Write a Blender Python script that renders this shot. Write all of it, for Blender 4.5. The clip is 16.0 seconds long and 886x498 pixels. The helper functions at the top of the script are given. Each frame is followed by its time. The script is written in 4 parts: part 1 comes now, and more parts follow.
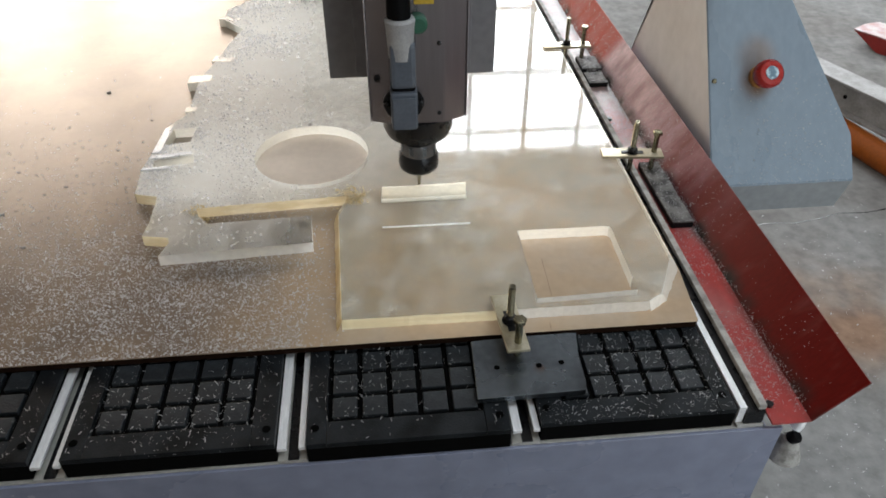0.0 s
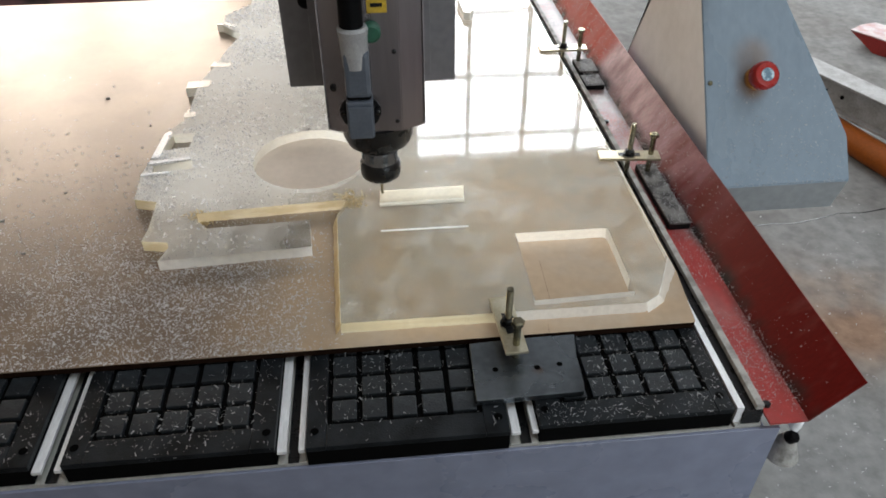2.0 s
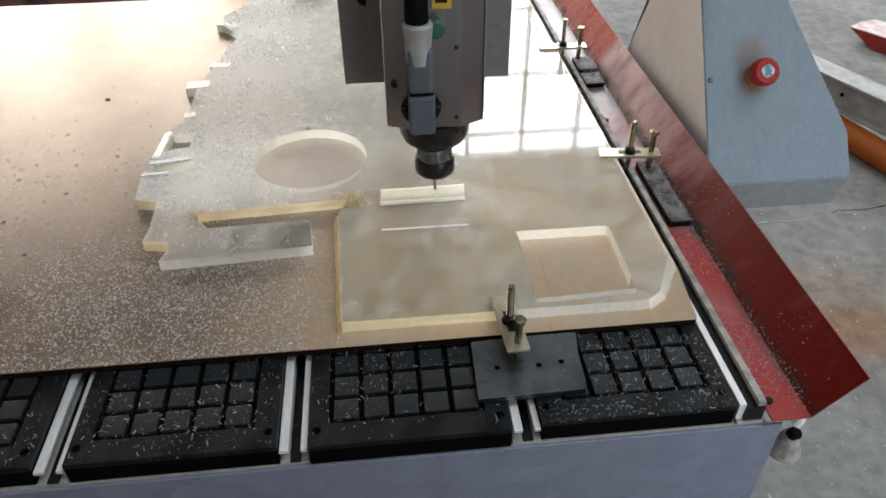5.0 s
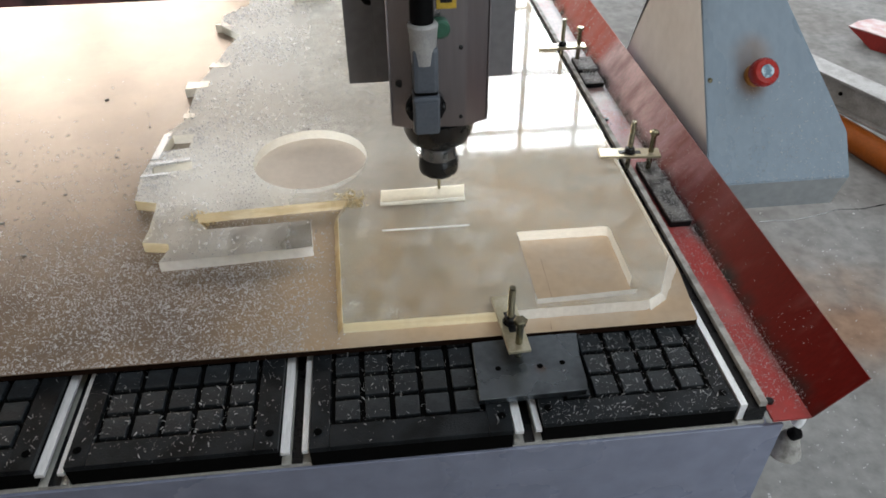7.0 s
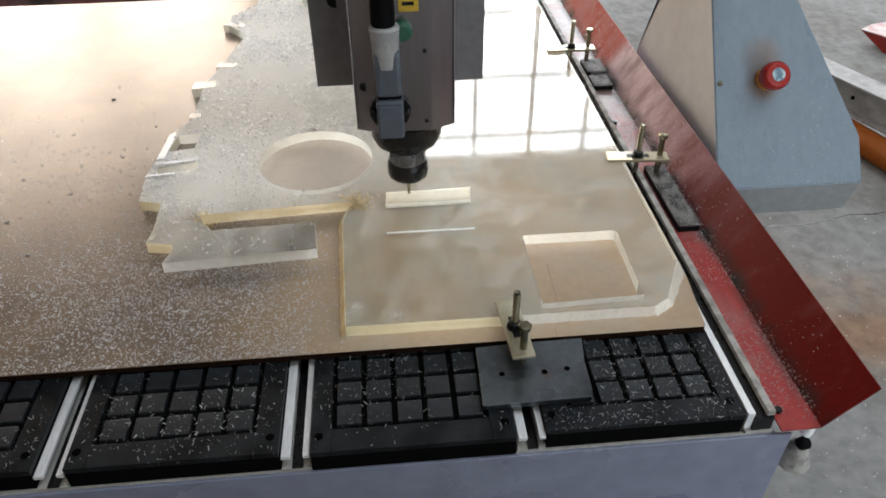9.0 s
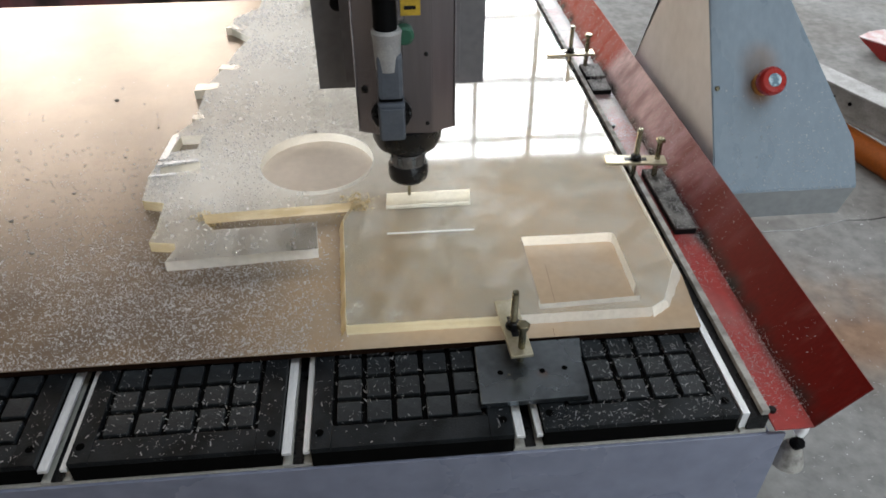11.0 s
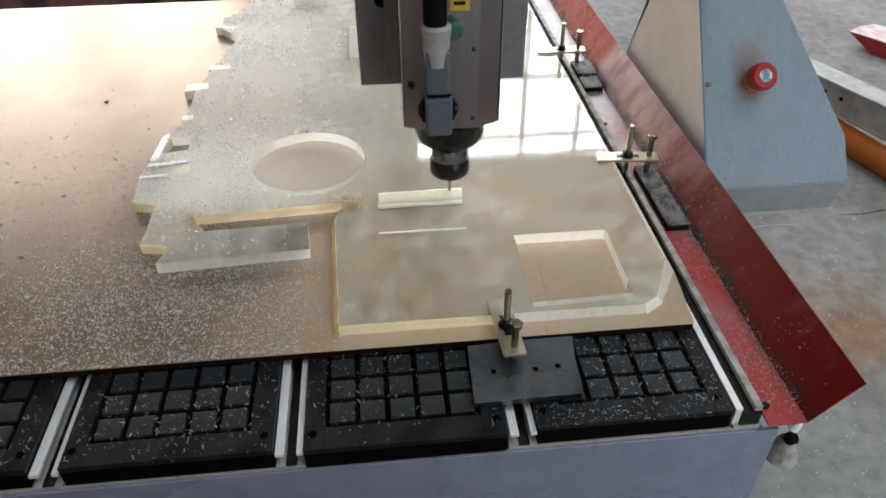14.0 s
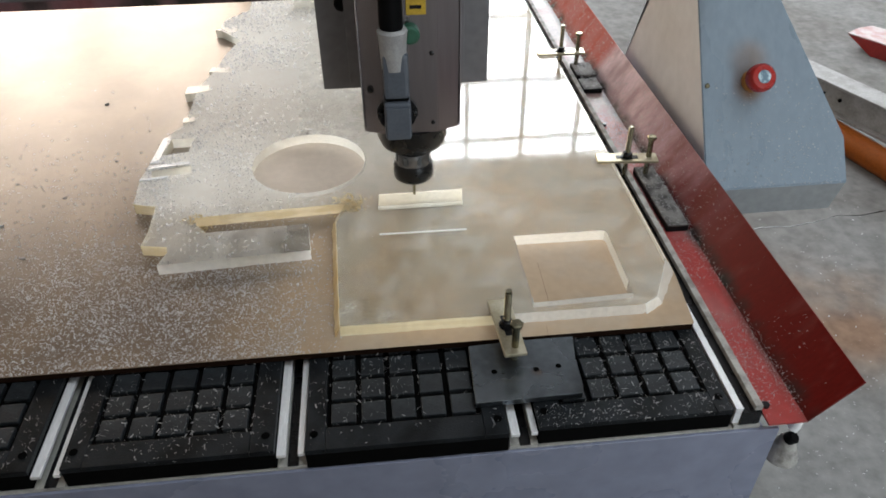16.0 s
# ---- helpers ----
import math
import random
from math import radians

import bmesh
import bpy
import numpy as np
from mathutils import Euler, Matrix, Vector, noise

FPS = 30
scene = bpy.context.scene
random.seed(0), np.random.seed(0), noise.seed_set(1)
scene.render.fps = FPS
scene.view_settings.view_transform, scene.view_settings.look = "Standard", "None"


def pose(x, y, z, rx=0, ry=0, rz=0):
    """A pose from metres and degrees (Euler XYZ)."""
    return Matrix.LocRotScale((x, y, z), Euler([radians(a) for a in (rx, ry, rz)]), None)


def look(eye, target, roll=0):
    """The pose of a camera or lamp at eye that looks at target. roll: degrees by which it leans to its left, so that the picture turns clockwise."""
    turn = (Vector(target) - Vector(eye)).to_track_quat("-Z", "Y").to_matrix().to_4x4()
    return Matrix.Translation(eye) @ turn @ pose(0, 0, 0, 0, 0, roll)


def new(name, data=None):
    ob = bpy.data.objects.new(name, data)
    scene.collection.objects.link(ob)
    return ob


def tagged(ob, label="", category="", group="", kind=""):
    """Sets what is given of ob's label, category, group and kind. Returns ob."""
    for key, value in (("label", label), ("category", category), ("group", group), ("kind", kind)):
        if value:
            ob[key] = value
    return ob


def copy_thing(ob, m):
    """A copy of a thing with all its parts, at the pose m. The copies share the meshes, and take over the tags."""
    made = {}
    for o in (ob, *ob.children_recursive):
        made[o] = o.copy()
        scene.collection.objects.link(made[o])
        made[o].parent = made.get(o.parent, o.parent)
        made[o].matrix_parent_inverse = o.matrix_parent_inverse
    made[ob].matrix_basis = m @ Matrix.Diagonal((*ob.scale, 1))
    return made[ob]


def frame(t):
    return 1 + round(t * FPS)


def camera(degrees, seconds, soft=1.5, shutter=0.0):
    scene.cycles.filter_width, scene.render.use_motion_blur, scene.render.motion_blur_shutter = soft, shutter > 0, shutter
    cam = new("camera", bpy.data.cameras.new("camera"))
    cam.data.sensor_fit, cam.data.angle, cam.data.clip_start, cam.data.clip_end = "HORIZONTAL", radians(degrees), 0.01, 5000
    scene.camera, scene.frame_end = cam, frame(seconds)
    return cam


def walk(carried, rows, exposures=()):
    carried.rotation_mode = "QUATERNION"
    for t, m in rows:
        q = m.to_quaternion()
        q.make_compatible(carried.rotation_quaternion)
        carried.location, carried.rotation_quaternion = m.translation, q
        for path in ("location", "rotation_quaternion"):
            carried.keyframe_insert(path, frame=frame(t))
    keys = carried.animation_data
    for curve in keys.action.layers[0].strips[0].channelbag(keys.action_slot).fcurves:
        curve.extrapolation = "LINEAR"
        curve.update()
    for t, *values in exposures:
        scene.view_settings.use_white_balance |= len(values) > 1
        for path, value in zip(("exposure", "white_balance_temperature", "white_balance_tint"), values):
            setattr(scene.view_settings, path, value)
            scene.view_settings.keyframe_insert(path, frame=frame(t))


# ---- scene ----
# ---- the camera: held in the hand before the front of the table ----
cam = camera(62.86, 16.0, soft=1.7, shutter=0.3)
PATH = [
    (0, 0.0644, -0.4583, 0.5730, 51.228, -0.116, -5.386),
    (0.5, 0.0641, -0.4589, 0.5743, 51.263, -0.044, -5.450),
    (1, 0.0653, -0.4601, 0.5757, 51.432, 0.140, -5.503),
    (1.5, 0.0654, -0.4609, 0.5757, 51.558, 0.168, -5.554),
    (2, 0.0658, -0.4617, 0.5759, 51.454, 0.173, -5.653),
    (2.5, 0.0653, -0.4639, 0.5767, 51.519, 0.238, -5.699),
    (3, 0.0651, -0.4646, 0.5777, 51.670, 0.218, -5.892),
    (3.5, 0.0651, -0.4646, 0.5776, 51.671, 0.217, -5.892),
    (3.7, 0.0651, -0.4646, 0.5776, 51.671, 0.217, -5.892),
    (3.8, 0.0643, -0.4624, 0.5744, 51.490, 0.290, -5.790),
    (4, 0.0643, -0.4622, 0.5741, 51.470, 0.294, -5.775),
    (6.5, 0.0666, -0.4620, 0.5744, 51.373, 0.710, -5.936),
    (7, 0.0627, -0.4606, 0.5755, 51.378, 0.440, -5.990),
    (7.5, 0.0656, -0.4639, 0.5766, 51.775, 0.528, -5.840),
    (8, 0.0670, -0.4631, 0.5746, 51.738, 0.584, -5.579),
    (8.5, 0.0668, -0.4584, 0.5748, 51.645, 0.329, -5.396),
    (9, 0.0677, -0.4531, 0.5721, 51.481, 0.462, -5.165),
    (9.1, 0.0677, -0.4531, 0.5721, 51.481, 0.462, -5.165),
    (9.2, 0.0695, -0.4524, 0.5704, 51.091, 0.580, -4.619),
    (11.5, 0.0646, -0.4657, 0.5762, 51.907, 0.079, -5.188),
    (12, 0.0664, -0.4642, 0.5746, 51.710, 0.225, -5.252),
    (12.5, 0.0666, -0.4609, 0.5727, 51.534, 0.309, -5.254),
    (13, 0.0675, -0.4611, 0.5721, 51.506, 0.337, -5.369),
    (13.5, 0.0665, -0.4599, 0.5729, 51.442, 0.269, -5.328),
    (14, 0.0684, -0.4619, 0.5748, 51.666, 0.313, -5.734),
    (14.5, 0.0679, -0.4617, 0.5733, 51.573, 0.397, -5.603),
    (15, 0.0668, -0.4618, 0.5730, 51.472, 0.346, -5.618),
    (15.5, 0.0672, -0.4653, 0.5741, 51.797, 0.472, -5.783),
    (16, 0.0670, -0.4649, 0.5746, 51.877, 0.390, -5.842),
]
walk(cam, [(t, pose(*row)) for t, *row in PATH], exposures=[(0, 0.0), (16, 0.0)])

# ---- light: a glazed bay in the far wall, a warm one to its left, added fill overhead and behind the camera ----
world = bpy.data.worlds.new("sky")
scene.world = world
world.use_nodes = True
sky = world.node_tree.nodes.new("ShaderNodeTexSky")
sky.sky_type = "NISHITA"
sky.sun_disc = False
sky.sun_elevation, sky.sun_rotation = radians(35), radians(-40)
world.node_tree.links.new(sky.outputs[0], world.node_tree.nodes["Background"].inputs[0])
world.node_tree.nodes["Background"].inputs[1].default_value = 0.1


def window_light(name, eye, target, wide, high, radiance, colour, spread=180):
    lamp = bpy.data.lights.new(name, "AREA")
    lamp.shape, lamp.size, lamp.size_y = "RECTANGLE", wide, high
    lamp.energy, lamp.color = radiance * math.pi * wide * high, colour
    lamp.spread = radians(spread)
    ob = new(name, lamp)
    ob.matrix_world = look(eye, target)
    return ob


window_light("far_window_light", (2.94, 6.12, 1.92), (2.94, 0, 1.92), 5.3, 3.3, 15.0, (0.93, 0.97, 1.0))
window_light("warm_window_light", (-2.95, 6.12, 1.92), (-2.95, 0, 1.92), 4.2, 3.2, 8.6, (1.0, 0.80, 0.62))
# unseen overhead source, added for more diffuse light from the right
window_light("overhead_fill_light", (2.4, -0.3, 4.72), (2.4, -0.3, 0), 4.2, 2.6, 4.0, (0.85, 0.94, 1.0))
# unseen source behind the camera, added to brighten the front towards the right
window_light("rear_fill_light", (1.25, -1.52, 0.29), (1.25, 0, 0.29), 1.0, 2.1, 1.5, (0.86, 0.95, 1.0), 112)


# ---- materials ----
def material(name, colour, rough=0.5, metal=0.0, second=None, scale=20.0, amount=0.5, bump=0.0, bump_scale=200.0,
             detail=6.0, vary=0.0, spec=0.5, stretch=(1, 1, 1), rough_vary=0.1, low=0.42, high=0.62, coat=0.0, tone_ramp=None, spot=None, ragged=0.35, grain=0.12):
    """A surface of two colours mixed by a noise, with a finer noise over it, roughness that varies and a fine relief."""
    m = bpy.data.materials.new(name)
    m.use_nodes = True
    n, ln = m.node_tree.nodes, m.node_tree.links
    b = n["Principled BSDF"]
    b.inputs["Roughness"].default_value, b.inputs["Metallic"].default_value = rough, metal
    b.inputs["Specular IOR Level"].default_value = spec
    b.inputs["Coat Weight"].default_value = coat
    b.inputs["Coat Roughness"].default_value = 0.12
    co = n.new("ShaderNodeTexCoord")
    mp = n.new("ShaderNodeMapping")
    mp.inputs["Scale"].default_value = stretch
    ln.new(co.outputs["Object"], mp.inputs["Vector"])
    big, fine = n.new("ShaderNodeTexNoise"), n.new("ShaderNodeTexNoise")
    big.inputs["Scale"].default_value, big.inputs["Detail"].default_value = scale, detail
    fine.inputs["Scale"].default_value, fine.inputs["Detail"].default_value = scale * 9, 4
    for t in (big, fine):
        ln.new(mp.outputs[0], t.inputs["Vector"])
    ramp = n.new("ShaderNodeMapRange")
    ramp.inputs["From Min"].default_value, ramp.inputs["From Max"].default_value = low, high
    ramp.inputs["To Max"].default_value = amount
    ln.new(big.outputs[0], ramp.inputs["Value"])
    mix = n.new("ShaderNodeMix")
    mix.data_type = "RGBA"
    mix.inputs["A"].default_value = (*colour, 1)
    mix.inputs["B"].default_value = (*(second or [c * 0.7 for c in colour]), 1)
    ln.new(ramp.outputs[0], mix.inputs["Factor"])
    colour_out = mix.outputs["Result"]

    def layer(factor, over, below, least=ragged):
        """A tone over the paint, dirt as well as painted light, broken up by the coarse noise."""
        mul, lay = n.new("ShaderNodeMath"), n.new("ShaderNodeMix")
        brk = n.new("ShaderNodeMapRange")
        brk.inputs["From Min"].default_value, brk.inputs["From Max"].default_value = 0.38, 0.60
        brk.inputs["To Min"].default_value = least
        ln.new(big.outputs[0], brk.inputs["Value"])
        mul.operation, lay.data_type = "MULTIPLY", "RGBA"
        ln.new(factor, mul.inputs[0])
        ln.new(brk.outputs[0], mul.inputs[1])
        ln.new(mul.outputs[0], lay.inputs["Factor"])
        ln.new(below, lay.inputs["A"])
        lay.inputs["B"].default_value = (*over, 1)
        return lay.outputs["Result"]

    for axis, a0, a1, most, over, *least in tone_ramp or ():
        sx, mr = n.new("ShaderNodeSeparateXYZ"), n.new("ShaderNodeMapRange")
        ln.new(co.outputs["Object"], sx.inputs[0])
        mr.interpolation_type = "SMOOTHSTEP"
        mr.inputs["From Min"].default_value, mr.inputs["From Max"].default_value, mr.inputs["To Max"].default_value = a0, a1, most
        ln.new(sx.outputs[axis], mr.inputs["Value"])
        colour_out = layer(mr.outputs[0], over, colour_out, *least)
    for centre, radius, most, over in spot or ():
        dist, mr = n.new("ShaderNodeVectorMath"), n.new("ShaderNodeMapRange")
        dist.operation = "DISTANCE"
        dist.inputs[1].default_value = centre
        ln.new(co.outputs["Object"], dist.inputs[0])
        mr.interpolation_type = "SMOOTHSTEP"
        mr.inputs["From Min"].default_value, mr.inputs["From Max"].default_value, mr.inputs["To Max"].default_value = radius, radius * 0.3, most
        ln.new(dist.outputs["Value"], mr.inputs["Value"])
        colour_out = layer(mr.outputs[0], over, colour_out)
    hsv = n.new("ShaderNodeHueSaturation")
    val = n.new("ShaderNodeMapRange")
    val.inputs["From Min"].default_value, val.inputs["From Max"].default_value = 0.3, 0.7
    val.inputs["To Min"].default_value, val.inputs["To Max"].default_value = 1 - grain, 1 + grain
    ln.new(fine.outputs[0], val.inputs["Value"])
    last = val.outputs[0]
    if vary:
        info, add = n.new("ShaderNodeObjectInfo"), n.new("ShaderNodeMath")
        sc = n.new("ShaderNodeMapRange")
        sc.inputs["To Min"].default_value, sc.inputs["To Max"].default_value = -vary, vary
        add.operation = "ADD"
        ln.new(info.outputs["Random"], sc.inputs["Value"])
        ln.new(sc.outputs[0], add.inputs[0])
        ln.new(last, add.inputs[1])
        last = add.outputs[0]
    ln.new(last, hsv.inputs["Value"])
    ln.new(colour_out, hsv.inputs["Color"])
    ln.new(hsv.outputs[0], b.inputs["Base Color"])
    rv = n.new("ShaderNodeMapRange")
    rv.inputs["To Min"].default_value, rv.inputs["To Max"].default_value = max(0.02, rough - rough_vary), min(1, rough + rough_vary)
    ln.new(big.outputs[0], rv.inputs["Value"])
    ln.new(rv.outputs[0], b.inputs["Roughness"])
    if bump:
        bt, bn = n.new("ShaderNodeTexNoise"), n.new("ShaderNodeBump")
        bt.inputs["Scale"].default_value, bt.inputs["Detail"].default_value = bump_scale, 5
        bn.inputs["Strength"].default_value, bn.inputs["Distance"].default_value = bump, 0.002
        ln.new(mp.outputs[0], bt.inputs["Vector"])
        ln.new(bt.outputs[0], bn.inputs["Height"])
        ln.new(bn.outputs[0], b.inputs["Normal"])
    return m


def acrylic_clear(name):
    """Clear cast sheet: real refraction, and a thin film of milling dust in patches."""
    m = bpy.data.materials.new(name)
    m.use_nodes = True
    n, ln = m.node_tree.nodes, m.node_tree.links
    clear, dust = n["Principled BSDF"], n.new("ShaderNodeBsdfDiffuse")
    clear.inputs["Transmission Weight"].default_value = 1.0
    clear.inputs["IOR"].default_value = 1.49
    dust.inputs[0].default_value = (0.77, 0.745, 0.695, 1)
    co = n.new("ShaderNodeTexCoord")
    big, fine, wisp = (n.new("ShaderNodeTexNoise") for _ in range(3))
    for t, sc, det in ((big, 9, 5), (fine, 420, 3), (wisp, 38, 6)):
        t.inputs["Scale"].default_value, t.inputs["Detail"].default_value = sc, det
        ln.new(co.outputs["Object"], t.inputs["Vector"])

    def ranged(value, a, b, c, d):
        r = n.new("ShaderNodeMapRange")
        for key, v in (("From Min", a), ("From Max", b), ("To Min", c), ("To Max", d)):
            r.inputs[key].default_value = v
        ln.new(value, r.inputs["Value"])
        return r.outputs[0]

    def maths(kind, a, b):
        x = n.new("ShaderNodeMath")
        x.operation = kind
        ln.new(a, x.inputs[0])
        ln.new(b, x.inputs[1])
        return x.outputs[0]

    # more dust lies towards the broken left side of the sheet, from which the chips were blown
    sep = n.new("ShaderNodeSeparateXYZ")
    ln.new(co.outputs["Object"], sep.inputs[0])
    side = maths("MULTIPLY", ranged(sep.outputs["X"], 0.13, -0.18, 0.0, 0.64), ranged(sep.outputs["Y"], 0.34, 0.48, 0.07, 1.0))
    patch = maths("MULTIPLY", ranged(big.outputs[0], 0.42, 0.60, 0.05, 0.17), ranged(wisp.outputs[0], 0.41, 0.60, 0.4, 1.45))
    film = maths("MULTIPLY", maths("ADD", patch, side), ranged(fine.outputs[0], 0.35, 0.65, 0.75, 1.25))
    ln.new(maths("ADD", ranged(wisp.outputs[0], 0.35, 0.7, 0.024, 0.05), ranged(sep.outputs["X"], 0.09, -0.10, 0.0, 0.30)), clear.inputs["Roughness"])
    # a darker olive lies over the front left of the sheet, broken up by noise
    olive_tone = maths("MULTIPLY", maths("MULTIPLY", ranged(sep.outputs["X"], 0.27, 0.06, 0.0, 1.0), ranged(sep.outputs["Y"], 0.37, 0.25, 0.0, 1.0)), ranged(big.outputs[0], 0.36, 0.60, 0.35, 1.0))
    tint = n.new("ShaderNodeMix")
    tint.data_type = "RGBA"
    tint.inputs["A"].default_value, tint.inputs["B"].default_value = (0.80, 0.85, 0.865, 1), (0.60, 0.595, 0.50, 1)
    ln.new(olive_tone, tint.inputs["Factor"])
    ln.new(tint.outputs["Result"], clear.inputs["Base Color"])
    mix = n.new("ShaderNodeMixShader")
    ln.new(film, mix.inputs[0])
    ln.new(clear.outputs[0], mix.inputs[1])
    ln.new(dust.outputs[0], mix.inputs[2])
    ln.new(mix.outputs[0], n["Material Output"].inputs[0])
    return m


def milky(m, share, colour, clear=0.0):
    """Lets light through a surface as sawn acrylic does: a share of it is scattered on to the other side."""
    n, ln = m.node_tree.nodes, m.node_tree.links
    tr, mix = n.new("ShaderNodeBsdfTranslucent"), n.new("ShaderNodeMixShader")
    tr.inputs[0].default_value = (*colour, 1)
    mix.inputs[0].default_value = share
    ln.new(n["Principled BSDF"].outputs[0], mix.inputs[1])
    ln.new(tr.outputs[0], mix.inputs[2])
    last = mix.outputs[0]
    if clear:
        see, mix2 = n.new("ShaderNodeBsdfTransparent"), n.new("ShaderNodeMixShader")
        mix2.inputs[0].default_value = clear
        ln.new(last, mix2.inputs[1])
        ln.new(see.outputs[0], mix2.inputs[2])
        last = mix2.outputs[0]
    ln.new(last, n["Material Output"].inputs[0])
    return m


ACRYLIC = acrylic_clear("clear_acrylic")
FROST = milky(material("sawn_acrylic_edge", (0.88, 0.85, 0.73), 0.4, second=(0.88, 0.87, 0.80), scale=17, amount=0.95, bump=0.4, bump_scale=400, stretch=(1, 1, 3)), 0.45, (0.94, 0.92, 0.85), 0.22)
FRONT_CREAM = milky(material("cream_sawn_front_edge", (0.72, 0.64, 0.42), 0.4, second=(0.86, 0.82, 0.66), scale=26, amount=0.9, bump=0.5, bump_scale=300, stretch=(0.5, 1, 6)), 0.35, (0.86, 0.78, 0.52), 0.15)
FRONT_PALE = milky(material("pale_milled_edge", (0.66, 0.67, 0.655), 0.3, second=(0.54, 0.535, 0.51), scale=22, amount=0.8, bump=0.3, bump_scale=300, coat=0.4), 0.40, (0.80, 0.79, 0.75), 0.30)
# darkened: internal reflections of the clear cut are put into its colour
CUT_CLEAR = milky(material("polished_cut_face", (0.20, 0.185, 0.165), 0.15, second=(0.34, 0.32, 0.30), scale=30, amount=0.8), 0.25, (0.50, 0.48, 0.44), 0.52)
EDGE_AMBER = milky(material("amber_sawn_edge", (0.50, 0.385, 0.19), 0.4, second=(0.84, 0.78, 0.60), scale=15, amount=0.9, bump=0.7, bump_scale=300, stretch=(1, 2, 5), low=0.44, high=0.6), 0.30, (0.80, 0.67, 0.42), 0.14)
EDGE_CLEAR = milky(material("pale_sawn_edge", (0.90, 0.89, 0.86), 0.3, second=(0.80, 0.74, 0.62), scale=12, amount=0.8, bump=0.3, bump_scale=300, coat=0.5), 0.30, (0.92, 0.91, 0.88), 0.10)
RAW = milky(material("amber_broken_edge", (0.50, 0.36, 0.15), 0.35, second=(0.80, 0.72, 0.50), scale=38, amount=0.9, bump=0.8, bump_scale=260, coat=0.4), 0.35, (0.85, 0.70, 0.42), 0.22)
SAW = material("brown_saw_mark", (0.15, 0.08, 0.05), 0.9, scale=60)
HOLE = material("dark_hole", (0.003, 0.003, 0.003), 0.95, spec=0.0, scale=30)
GLINT_AND_CAP = material("white_glint_and_cap", (0.90, 0.91, 0.93), 0.2, second=(0.80, 0.80, 0.80), scale=60, amount=0.5, coat=0.8)
SCORE = material("white_scored_plastic", (0.82, 0.82, 0.78), 0.6, scale=60)
OFFCUT = milky(material("glossy_offcut", (0.88, 0.86, 0.79), 0.25, second=(0.86, 0.86, 0.84), scale=40, amount=0.9, coat=0.9), 0.3, (0.92, 0.90, 0.82), 0.2)
CHIP = milky(material("acrylic_chip", (0.70, 0.69, 0.70), 0.3, spec=0.6, rough_vary=0.05, second=(0.46, 0.45, 0.46), scale=40), 0.5, (0.88, 0.87, 0.88), 0.38)
SHAVING = milky(material("amber_shaving", (0.60, 0.49, 0.28), 0.5, second=(0.42, 0.31, 0.14), scale=60), 0.4, (0.80, 0.70, 0.45))
# painted light: board falls off to the left, pale glare at the round opening
MDF = material("fibreboard", (0.41, 0.303, 0.202), 0.21, ragged=0.82, second=(0.385, 0.315, 0.24), scale=11, amount=0.9, grain=0.05, tone_ramp=[("X", 0.03, -0.17, 0.88, (0.132, 0.095, 0.070))], spot=[((-0.03, 0.58, 0.008), 0.32, 0.95, (0.48, 0.43, 0.375)), ((-0.039, 0.46, 0.008), 0.14, 1.0, (0.62, 0.55, 0.47))], bump=0.10, bump_scale=700, spec=0.5, rough_vary=0.05)
# near-black edge faces: the shadow along the board's edge is painted in
MDF_EDGE_SHADED = material("fibreboard_edge_shaded", (0.018, 0.010, 0.007), 0.95, spec=0.0, scale=90, bump=0.4)
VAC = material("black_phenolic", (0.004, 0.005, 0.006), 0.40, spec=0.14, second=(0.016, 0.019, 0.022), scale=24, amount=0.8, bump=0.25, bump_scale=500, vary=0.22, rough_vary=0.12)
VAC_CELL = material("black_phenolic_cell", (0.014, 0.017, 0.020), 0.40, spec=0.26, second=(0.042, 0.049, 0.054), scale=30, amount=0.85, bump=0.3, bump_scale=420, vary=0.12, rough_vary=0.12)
BLOCK = material("blackened_steel", (0.007, 0.007, 0.008), 0.6, spec=0.15, second=(0.02, 0.02, 0.02), scale=60, amount=0.8, bump=0.2, low=0.5, high=0.7, ragged=0.25, tone_ramp=[("Z", 0.0078, 0.0092, 0.6, (0.30, 0.29, 0.275))])
# groove floors and plate fronts: their shade is put into a blacker copy
VAC_SHADED = material("black_phenolic_shaded", (0.003, 0.003, 0.003), 0.85, spec=0.03, scale=30, bump=0.2)
# near-white for the lips: the window's reflection is put into the colour
ALU = material("reflection_white_aluminium", (0.88, 0.88, 0.89), 0.45, 0.3, scale=25, amount=0.4, bump=0.1, bump_scale=300, stretch=(8, 0.6, 8))
SLEEVE = material("polished_dark_sleeve", (0.16, 0.16, 0.165), 0.25, 0.6, second=(0.07, 0.07, 0.075), scale=40, amount=0.6, rough_vary=0.05)
ALU_DULL = material("dull_aluminium", (0.52, 0.51, 0.47), 0.55, 0.4, second=(0.36, 0.34, 0.31), scale=30, bump=0.2, stretch=(4, 0.7, 4))
BAR = material("dusty_dull_bar", (0.40, 0.385, 0.36), 0.75, second=(0.20, 0.19, 0.175), scale=45, amount=0.9, bump=0.3, spec=0.2)
# rust at one hole; the pale second spot paints a reflection to the right
STEEL = material("oiled_steel", (0.15, 0.172, 0.192), 0.28, 0.9, second=(0.065, 0.07, 0.076), scale=13, amount=0.9, bump=0.05, bump_scale=90, ragged=0.2, spot=[((0.069, 0.034, 0.008), 0.008, 0.9, (0.16, 0.07, 0.03)), ((0.10, 0.07, 0.008), 0.05, 0.5, (0.22, 0.25, 0.28))])
